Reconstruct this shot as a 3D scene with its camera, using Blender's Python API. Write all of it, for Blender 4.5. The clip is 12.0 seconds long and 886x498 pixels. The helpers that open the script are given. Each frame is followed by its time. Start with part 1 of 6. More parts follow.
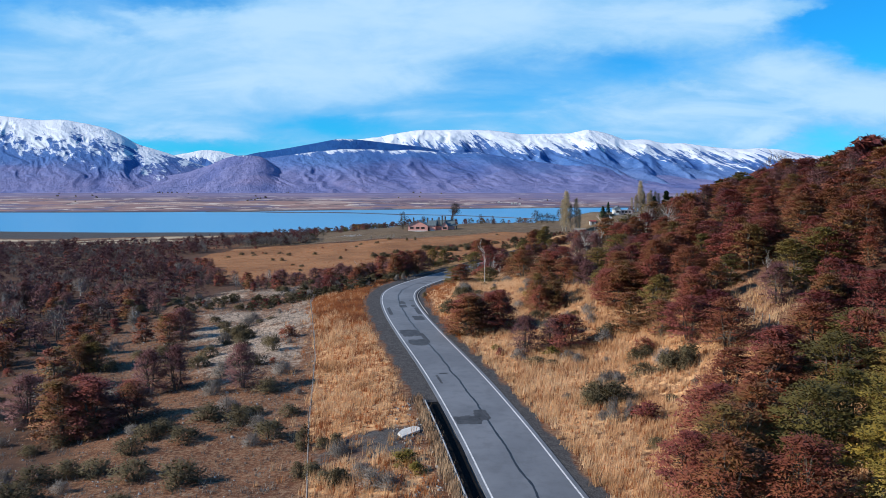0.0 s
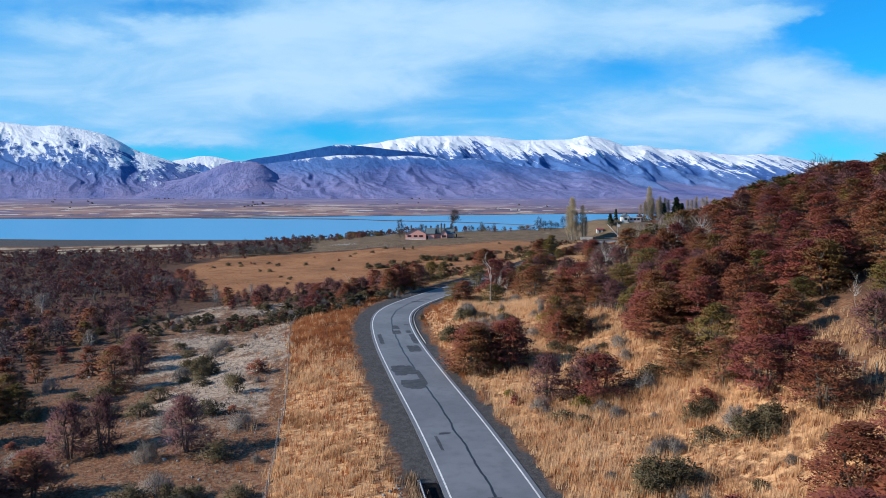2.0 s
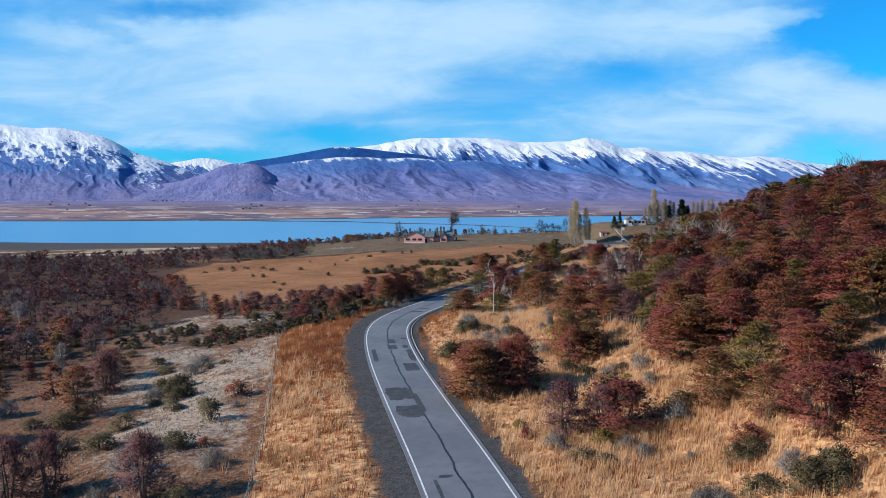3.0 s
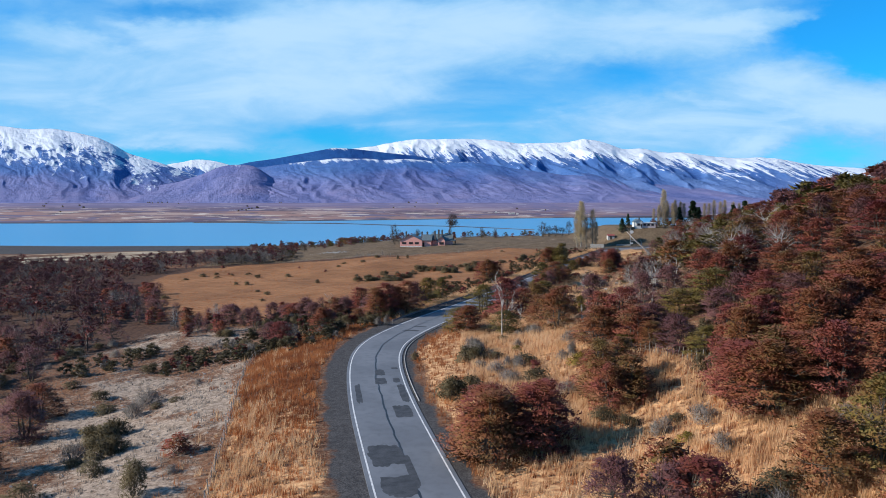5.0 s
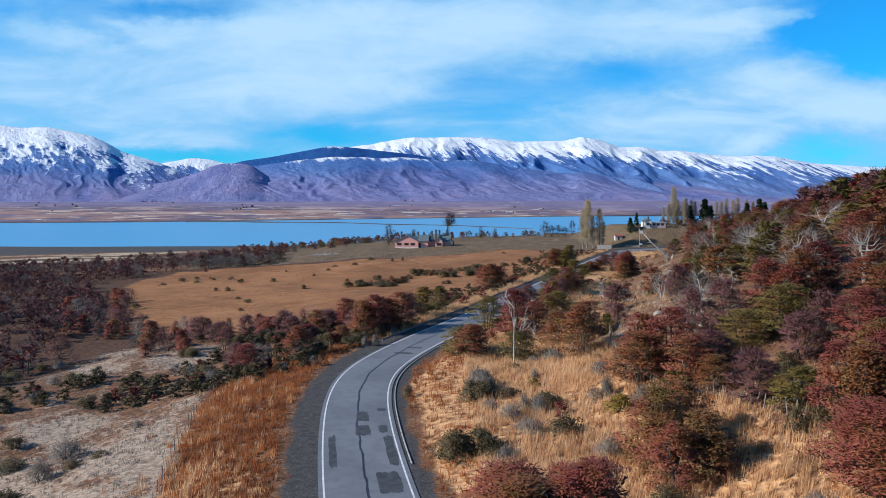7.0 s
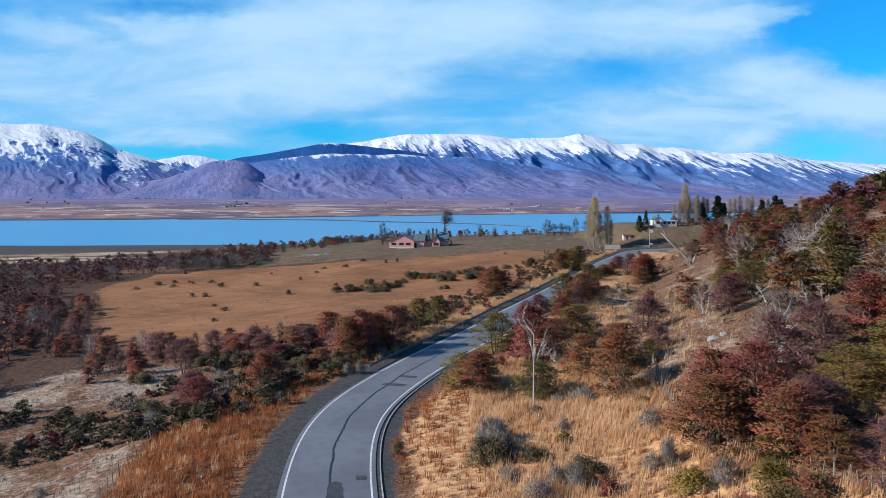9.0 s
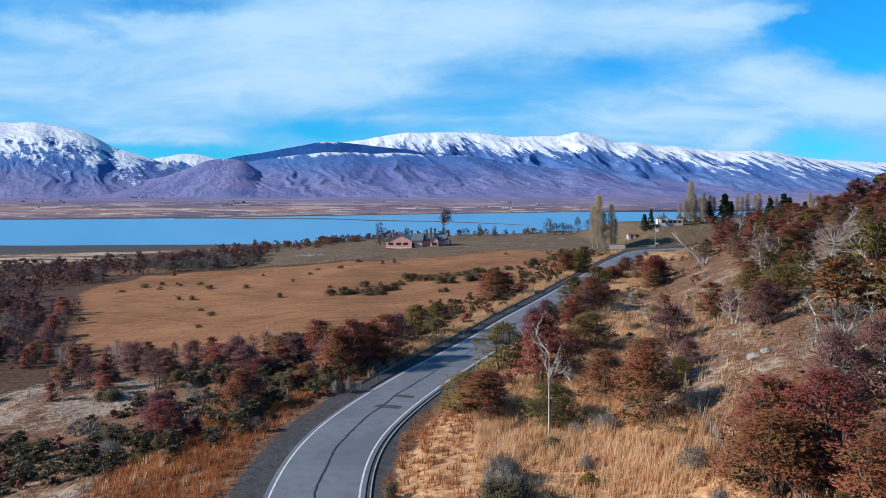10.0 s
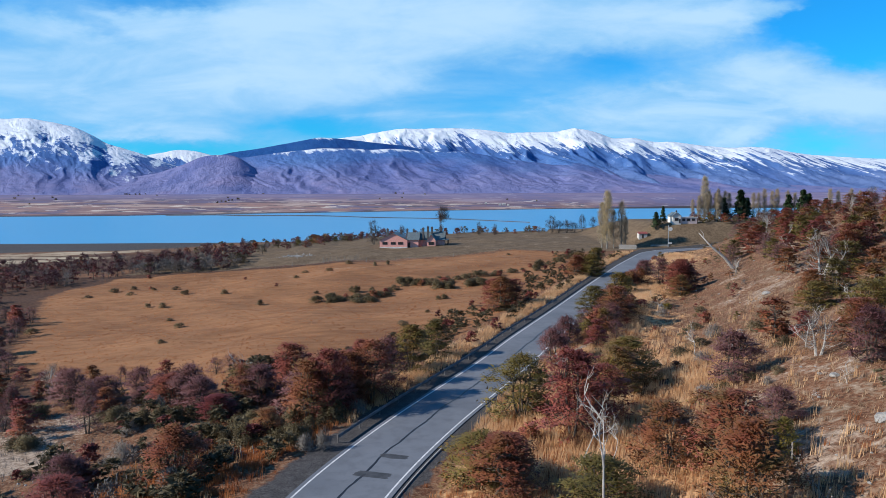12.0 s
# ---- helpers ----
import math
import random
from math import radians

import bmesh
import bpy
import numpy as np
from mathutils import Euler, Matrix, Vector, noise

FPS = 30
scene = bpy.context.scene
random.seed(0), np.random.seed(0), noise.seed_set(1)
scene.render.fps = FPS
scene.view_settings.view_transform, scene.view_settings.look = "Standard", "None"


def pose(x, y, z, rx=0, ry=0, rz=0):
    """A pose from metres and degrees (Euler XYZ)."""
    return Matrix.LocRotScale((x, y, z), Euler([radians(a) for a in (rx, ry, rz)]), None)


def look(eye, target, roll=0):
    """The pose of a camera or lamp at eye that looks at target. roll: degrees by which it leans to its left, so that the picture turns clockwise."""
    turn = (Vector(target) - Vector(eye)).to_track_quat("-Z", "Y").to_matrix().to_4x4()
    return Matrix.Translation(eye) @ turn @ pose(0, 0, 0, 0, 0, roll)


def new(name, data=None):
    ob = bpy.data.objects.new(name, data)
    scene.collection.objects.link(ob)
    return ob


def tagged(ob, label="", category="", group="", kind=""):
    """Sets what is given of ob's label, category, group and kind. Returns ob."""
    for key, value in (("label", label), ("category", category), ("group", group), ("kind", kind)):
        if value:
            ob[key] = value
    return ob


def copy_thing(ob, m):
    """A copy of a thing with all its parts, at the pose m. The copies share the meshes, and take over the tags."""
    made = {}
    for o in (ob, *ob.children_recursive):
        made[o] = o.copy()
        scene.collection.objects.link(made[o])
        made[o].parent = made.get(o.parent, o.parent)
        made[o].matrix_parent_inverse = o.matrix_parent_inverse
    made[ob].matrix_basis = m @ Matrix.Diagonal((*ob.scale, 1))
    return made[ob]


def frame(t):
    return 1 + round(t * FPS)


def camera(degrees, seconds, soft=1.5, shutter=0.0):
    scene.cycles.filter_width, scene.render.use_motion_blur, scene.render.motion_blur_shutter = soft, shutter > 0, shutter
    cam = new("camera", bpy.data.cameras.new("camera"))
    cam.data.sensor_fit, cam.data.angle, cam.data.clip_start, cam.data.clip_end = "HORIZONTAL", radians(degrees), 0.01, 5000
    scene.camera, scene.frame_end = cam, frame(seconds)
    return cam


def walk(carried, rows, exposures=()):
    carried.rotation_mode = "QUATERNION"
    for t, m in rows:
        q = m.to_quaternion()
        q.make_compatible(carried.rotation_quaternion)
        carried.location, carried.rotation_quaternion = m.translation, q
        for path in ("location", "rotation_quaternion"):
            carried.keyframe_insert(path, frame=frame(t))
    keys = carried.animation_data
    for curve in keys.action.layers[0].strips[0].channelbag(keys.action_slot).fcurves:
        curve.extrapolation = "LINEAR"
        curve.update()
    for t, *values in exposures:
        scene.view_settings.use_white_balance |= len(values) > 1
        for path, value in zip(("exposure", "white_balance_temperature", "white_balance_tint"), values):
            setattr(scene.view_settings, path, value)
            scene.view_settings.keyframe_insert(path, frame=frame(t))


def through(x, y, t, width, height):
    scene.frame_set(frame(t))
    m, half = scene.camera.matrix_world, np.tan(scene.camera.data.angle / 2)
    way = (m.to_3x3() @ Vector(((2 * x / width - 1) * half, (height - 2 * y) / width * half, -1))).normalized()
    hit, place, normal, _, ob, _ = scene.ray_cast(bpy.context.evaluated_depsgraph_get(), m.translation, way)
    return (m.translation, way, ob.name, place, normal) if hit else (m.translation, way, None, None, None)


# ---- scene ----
cam = camera(63.4, 12.0, soft=0.75)
METRES, EYE, TILT, LEAN, TURN = 120.0, 21.0, -4.35, 0.0, 0.0
ROWS = [
    (0.0, 0.0, 0.0, 0.0, 0.0, 0.0, -0.0),
    (0.5, -0.0005, 0.0411, 0.0036, -0.02, 0.13, -0.0),
    (1.0, -0.0009, 0.0823, 0.0073, -0.04, 0.26, -0.0),
    (1.5, -0.0015, 0.1237, 0.0111, -0.07, 0.38, -0.01),
    (2.0, -0.0018, 0.1655, 0.0148, -0.1, 0.48, 0.0),
    (2.5, -0.0022, 0.207, 0.0186, -0.13, 0.56, 0.01),
    (3.0, -0.0026, 0.2487, 0.0222, -0.16, 0.65, 0.02),
    (5.0, -0.0039, 0.4152, 0.0355, -0.34, 0.77, 0.07),
    (5.5, -0.0044, 0.4572, 0.0388, -0.4, 0.77, 0.09),
    (6.0, -0.0047, 0.4991, 0.042, -0.45, 0.76, 0.11),
    (6.5, -0.005, 0.5411, 0.0451, -0.53, 0.71, 0.13),
    (7.0, -0.0052, 0.5831, 0.0483, -0.59, 0.66, 0.15),
    (9.0, -0.0064, 0.7487, 0.061, -0.87, 0.43, 0.19),
    (9.5, -0.0068, 0.7903, 0.0637, -0.94, 0.39, 0.21),
    (10.0, -0.007, 0.8319, 0.0666, -1.02, 0.32, 0.26),
    (10.5, -0.0072, 0.8733, 0.0698, -1.09, 0.26, 0.27),
    (11.0, -0.0077, 0.9146, 0.0728, -1.17, 0.19, 0.29),
    (11.5, -0.0079, 0.9556, 0.0761, -1.23, 0.11, 0.3),
    (12.0, -0.0083, 0.9968, 0.079, -1.31, 0.04, 0.3),
]
walk(cam, [(t, pose(0, 0, EYE, TILT, LEAN, TURN) @ pose(METRES * x, METRES * y, METRES * z, 90 + pitch, roll, yaw)) for t, x, y, z, yaw, pitch, roll in ROWS],
     [(0, 0.5, 6075, 10), (12, 0.5, 6075, 10)])


# ---- plan of the land: the road's line, the slopes on both sides, the lake ----
def smooth_line(knots, sigma, step=1.0):
    """A soft curve through (place, value) knots."""
    ks = np.array(knots, float)
    s = np.arange(ks[0, 0], ks[-1, 0] + step, step)
    v = np.interp(s, ks[:, 0], ks[:, 1])
    n = int(3 * sigma / step)
    w = np.exp(-0.5 * (np.arange(-n, n + 1) * step / sigma) ** 2)
    lo = v[0] - (v[1] - v[0]) * np.arange(n, 0, -1)
    hi = v[-1] + (v[-1] - v[-2]) * np.arange(1, n + 1)
    v = np.convolve(np.concatenate([lo, v, hi]), w / w.sum(), "valid")
    return lambda q: np.interp(q, s, v)


road_x = smooth_line([(-200, 32), (0, 14.5), (30, 10.6), (52, 7.1), (65, 5.3), (79, 3.0), (92, 0.6), (109, -2.9), (126, -6.2), (137, -8.0),
                      (148, -9.4), (157, -9.9), (165, -9.3), (172, -7.6), (180, -4.9), (190, -1.0), (213, 9.2), (228, 15.0), (262, 29.4),
                      (285, 39.2), (330, 59.0), (366, 77.0), (376, 88.0), (382, 106.0), (390, 150.0), (420, 300.0), (560, 900.0)], 4.0)
road_z = smooth_line([(-200, -2.5), (50, -1.7), (100, -1.2), (140, -0.85), (200, -0.8), (260, -0.7), (330, 0.4), (380, 1.6), (420, 1.0), (560, -6)], 10.0)
foot = smooth_line([(-200, 12), (60, 13), (100, 16), (150, 20), (200, 18), (300, 16), (380, 9), (560, 9)], 10.0)
steep = smooth_line([(-200, 0.47), (86, 0.46), (150, 0.41), (200, 0.42), (260, 0.5), (380, 0.5), (560, 0.4)], 12.0)
crown = smooth_line([(-200, 40), (100, 40), (200, 36), (260, 28), (330, 21), (400, 13), (470, 10), (560, 0), (650, -6)], 16.0)
LAKE = -14.0

# heights west of the road: columns at x, one row for each y
WEST_X = np.array([-700, -300, -150, -80, -45, -25, 20, 80], float)
WEST = [
    (-200, (-9, -9, -8, -6.5, -5, -3.2, -2, -2)),
    (100, (-10, -10, -9, -7, -5, -3.3, -2, -2)),
    (150, (-11, -10, -9.5, -8, -5.7, -2.0, -1.5, -1)),
    (200, (-11, -11, -10, -8.5, -6, -3.0, -1.5, -1)),
    (300, (-12, -12, -10.5, -8, -6.4, -5.0, -3, -1)),
    (412, (-12, -12, -9, -4, -1.2, 0.1, 1.2, 2.0)),
    (470, (-12.5, -12.5, -9.5, -4.5, -1.5, 0.3, 1.6, 2.2)),
    (560, (-13, -13, -10, -7, -5.5, -4, -2, -1)),
    (690, (-13.4, -14.3, -15, -15, -15, -15, -15, -15)),
    (800, (-14.6, -17, -17, -17, -17, -17, -17, -17)),
]
WEST_COLS = [smooth_line([(y, row[i]) for y, row in WEST], 14.0) for i in range(len(WEST_X))]


def ramp01(v, lo, hi):
    u = np.clip((v - lo) / (hi - lo), 0, 1)
    return u * u * (3 - 2 * u)


def waves(x, y, size, seed):
    """Cheap rolling relief, about -1 to 1."""
    a, b = x / size, y / size
    return (np.sin(a * 2.1 + seed + 1.3 * np.sin(b * 1.7 + seed)) + np.sin(b * 2.7 - seed * 2 + 1.1 * np.sin(a * 1.9))
            + 0.6 * np.sin((a + b) * 4.3 + seed * 3) + 0.5 * np.sin((a - b) * 5.9 + seed)) / 3.1


def off_road(x, y):
    """Metres to the right of the road's middle (left: minus)."""
    k = (road_x(y + 2) - road_x(y - 2)) / 4
    return (x - road_x(y)) / np.sqrt(1 + k * k)


def land(x, y):
    x, y = np.asarray(x, float), np.asarray(y, float)
    e, rz = off_road(x, y), road_z(y)
    cols = np.stack([c(y) for c in WEST_COLS])
    i = np.clip(np.searchsorted(WEST_X, x) - 1, 0, len(WEST_X) - 2)
    u = np.clip((x - WEST_X[i]) / (WEST_X[i + 1] - WEST_X[i]), 0, 1)
    u = u * u * (3 - 2 * u) * 0.5 + u * 0.5
    west = np.take_along_axis(cols, i[None], 0)[0] * (1 - u) + np.take_along_axis(cols, i[None] + 1, 0)[0] * u
    rough = 0.35 * waves(x, y, 9, 1.0) + 0.7 * waves(x, y, 31, 4.0) * ramp01(np.abs(e), 15, 60)
    west = west + rough * (y < 620)
    left = rz + (west - rz) * ramp01(-e, 6.0, 20.0)
    f, s, top = foot(y), steep(y), crown(y)
    h = np.maximum(e - f, 0)
    h = s * h * h / (h + 6)
    cap = np.maximum(top, 0.5)
    hill = cap * np.tanh(h / cap) + np.minimum(top, 0)
    right = rz + 0.09 * np.clip(e - 5, 0, f - 5) - 0.35 * np.exp(-((e - 6.5) / 1.2) ** 2) + hill + rough * ramp01(e, 6, 20)
    right = right + 1.0 * ramp01(e, 4.8, 7.5) * ramp01(-e, -22, -12) * ramp01(y, 206, 226) * ramp01(-y, -345, -320)
    z = np.where(e < 0, left, right)
    knoll = 8.7 * ramp01(x, 70, 94) * ramp01(y, 384, 402) * ramp01(-y, -540, -440)
    z = np.where(knoll > 0, np.maximum(z, knoll + 1.5), z)
    z = np.where((np.abs(e) < 5.2) & (y < 384), rz - 0.07, z)
    far = ramp01(y, 620, 700)
    z = z * (1 - far) + np.minimum(west, z) * far
    # the bed of the lake, the far shore and the plain under the mountains
    shore = 1420 + 0.58 * np.maximum(x + 540, 0) * ramp01(-x, -1600, -900) + 30 * waves(x, y * 0, 420, 2.0)
    bed = -17 + 3.6 * ramp01(y, shore - 160, shore + 30) + 40 * np.clip((y - shore) / (2650 - np.minimum(shore, 2300)), 0, 1) ** 1.15
    return np.where(y > 800, bed, z)

# ---- daylight: a low sun from the west side, thin cloud in a clear sky ----
SUN_FROM = Vector((-0.95, -0.2, 0.54)).normalized()
sun = new("sun", bpy.data.lights.new("sun", "SUN"))
sun.data.energy, sun.data.angle, sun.data.color = 5.0, radians(0.6), (1.0, 0.885, 0.735)
sun.matrix_world = look(SUN_FROM * 100, (0, 0, 0))
scene.view_settings.exposure = 0.0

# clouds and gaps: bearing, rise, half length, half depth, turn in degrees, weight
CLOUDS = [(-0.188, 0.225, 0.260, 0.047, 0, 0.5), (0.129, 0.244, 0.331, 0.038, 0, 0.42), (0.331, 0.234, 0.126, 0.025, -3, 0.3), (0.448, 0.254, 0.095, 0.011, 6, 0.5),
          (-0.524, 0.235, 0.079, 0.019, -8, 0.35), (-0.474, 0.147, 0.268, 0.055, 0, 0.34), (-0.197, 0.158, 0.181, 0.039, 6, 0.34), (0.486, 0.183, 0.079, 0.032, 12, 0.78),
          (0.578, 0.134, 0.110, 0.033, -12, 0.8), (0.371, 0.144, 0.059, 0.008, -6, 0.42), (0.441, 0.085, 0.047, 0.014, 18, 0.5), (0.334, 0.100, 0.150, 0.032, 0, 0.22),
          (-0.337, 0.089, 0.236, 0.022, 0, 0.15)]
GAPS = [(0.575, 0.229, 0.134, 0.052, 8, 0.9), (0.153, 0.158, 0.150, 0.044, 8, 0.25), (0.521, 0.074, 0.063, 0.019, 8, 0.28), (-0.151, 0.092, 0.079, 0.013, 0, 0.32),
        (-0.348, 0.261, 0.102, 0.016, 0, 0.42), (-0.452, 0.228, 0.063, 0.013, -20, 0.3), (-0.384, 0.068, 0.158, 0.011, 0, 0.4), (0.270, 0.174, 0.087, 0.019, 0, 0.2)]

world = bpy.data.worlds.new("sky")
scene.world = world
world.use_nodes = True


def build_sky():
    nt = world.node_tree
    nt.nodes.clear()
    N, L = nt.nodes.new, nt.links.new

    def math_node(op, a, b=None, clamp=False):
        n = N("ShaderNodeMath")
        n.operation, n.use_clamp = op, clamp
        for k, v in enumerate((a, b)):
            if v is None:
                continue
            if isinstance(v, (int, float)):
                n.inputs[k].default_value = v
            else:
                L(v, n.inputs[k])
        return n.outputs[0]

    def noise_node(vec, scale, detail, rough, dist=0.0):
        n = N("ShaderNodeTexNoise")
        n.inputs["Scale"].default_value, n.inputs["Detail"].default_value = scale, detail
        n.inputs["Roughness"].default_value, n.inputs["Distortion"].default_value = rough, dist
        L(vec, n.inputs["Vector"])
        return n.outputs["Fac"]

    sky = N("ShaderNodeTexSky")
    sky.sky_type, sky.sun_disc = "NISHITA", False
    sky.sun_elevation, sky.sun_rotation = radians(29), radians(258)
    sky.air_density, sky.dust_density, sky.ozone_density = 1.0, 0.3, 3.0
    co = N("ShaderNodeTexCoord").outputs["Generated"]
    sep = N("ShaderNodeSeparateXYZ")
    L(co, sep.inputs[0])
    x, y, z = sep.outputs
    # a flat cloud sheet seen in perspective
    high = math_node("ADD", math_node("MAXIMUM", z, 0.0), 0.24)
    u, v = math_node("DIVIDE", x, high), math_node("DIVIDE", y, high)
    comb = N("ShaderNodeCombineXYZ")
    L(math_node("ADD", math_node("MULTIPLY", u, 0.75), SKY_U), comb.inputs[0])
    L(math_node("ADD", v, SKY_V), comb.inputs[1])
    comb.inputs[2].default_value = 3.7
    big = noise_node(comb.outputs[0], 0.85, 7.0, 0.5, 0.4)
    fine = noise_node(comb.outputs[0], 3.4, 9.0, 0.58, 0.5)
    dens = math_node("ADD", math_node("MULTIPLY", big, 0.72), math_node("MULTIPLY", fine, 0.36))
    # overhead it opens into clear blue
    dens = math_node("SUBTRACT", dens, math_node("MULTIPLY", math_node("MAXIMUM", math_node("SUBTRACT", z, 0.38), 0.0), 0.9))
    # banks and gaps to the north, with ragged rims
    ahead = math_node("MAXIMUM", y, 0.05)
    flat = N("ShaderNodeCombineXYZ")
    L(math_node("DIVIDE", x, ahead), flat.inputs[0])
    L(math_node("DIVIDE", z, ahead), flat.inputs[1])
    stretch = N("ShaderNodeVectorMath")
    stretch.operation = "MULTIPLY"
    stretch.inputs[1].default_value = (0.75, 1.7, 1.0)
    L(flat.outputs[0], stretch.inputs[0])
    torn = flat.outputs[0]
    for scale, reach in ((6.0, 0.11), (21.0, 0.06), (60.0, 0.025)):
        tear = N("ShaderNodeTexNoise")
        tear.inputs["Scale"].default_value, tear.inputs["Detail"].default_value, tear.inputs["Roughness"].default_value = scale, 6.0, 0.6
        L(stretch.outputs[0], tear.inputs["Vector"])
        push = N("ShaderNodeVectorMath")
        push.operation = "MULTIPLY_ADD"
        L(tear.outputs["Color"], push.inputs[0])
        push.inputs[1].default_value, push.inputs[2].default_value = (reach, reach * 0.4, 0), (-reach / 2, -reach * 0.2, 0)
        add = N("ShaderNodeVectorMath")
        L(torn, add.inputs[0])
        L(push.outputs[0], add.inputs[1])
        torn = add.outputs[0]
    curds = noise_node(stretch.outputs[0], 11.0, 9.0, 0.6, 0.8)
    dens = math_node("ADD", math_node("ADD", math_node("MULTIPLY", dens, 0.75), -0.035), math_node("MULTIPLY", curds, 0.23))
    for sign, banks in ((1, CLOUDS), (-1, GAPS)):
        for b0, u0, rb, ru, turn, weight in banks:
            place = N("ShaderNodeMapping")
            place.vector_type = "TEXTURE"
            place.inputs["Location"].default_value = (b0, u0, 0)
            place.inputs["Rotation"].default_value = (0, 0, radians(turn))
            place.inputs["Scale"].default_value = (rb, ru, 1)
            L(torn, place.inputs[0])
            away = N("ShaderNodeVectorMath")
            away.operation = "LENGTH"
            L(place.outputs[0], away.inputs[0])
            near = N("ShaderNodeMapRange")
            near.interpolation_type = "SMOOTHSTEP"
            L(away.outputs["Value"], near.inputs[0])
            for k, val in zip((1, 2, 3, 4), (1.6, 0.2, 0.0, sign * weight * 0.58)):
                near.inputs[k].default_value = val
            dens = math_node("ADD", dens, near.outputs[0])
    cover = N("ShaderNodeMapRange")
    cover.interpolation_type = "SMOOTHSTEP"
    L(dens, cover.inputs[0])
    for k, val in zip((1, 2, 3, 4), (0.24, 0.66, 0.03, 0.95)):
        cover.inputs[k].default_value = val
    tint = N("ShaderNodeMix")
    tint.data_type, tint.blend_type = "RGBA", "MULTIPLY"
    tint.inputs[0].default_value = 1.0
    L(sky.outputs[0], tint.inputs[6])
    tint.inputs[7].default_value = SKY_TINT
    mix = N("ShaderNodeMix")
    mix.data_type = "RGBA"
    L(cover.outputs[0], mix.inputs[0])
    L(tint.outputs[2], mix.inputs[6])
    # thick parts are white, thin veils blue-grey
    body = N("ShaderNodeMapRange")
    body.interpolation_type = "SMOOTHSTEP"
    L(math_node("ADD", math_node("MULTIPLY", fine, 0.55), math_node("MULTIPLY", dens, 0.6)), body.inputs[0])
    for k, val in zip((1, 2, 3, 4), (0.5, 0.9, 0.0, 1.0)):
        body.inputs[k].default_value = val
    white = N("ShaderNodeMix")
    white.data_type = "RGBA"
    L(body.outputs[0], white.inputs[0])
    white.inputs[6].default_value, white.inputs[7].default_value = VEIL, CLOUD
    L(white.outputs[2], mix.inputs[7])
    bg = N("ShaderNodeBackground")
    bg.inputs[1].default_value = SKY_STRENGTH
    L(mix.outputs[2], bg.inputs[0])
    L(bg.outputs[0], N("ShaderNodeOutputWorld").inputs[0])


SKY_U, SKY_V, SKY_STRENGTH = 1.3, 0.4, 0.0778
SKY_TINT, CLOUD = (0.12, 0.95, 1.5, 1), (4.9, 7.0, 8.8, 1)
VEIL = (2.45, 5.25, 8.05, 1)
build_sky()


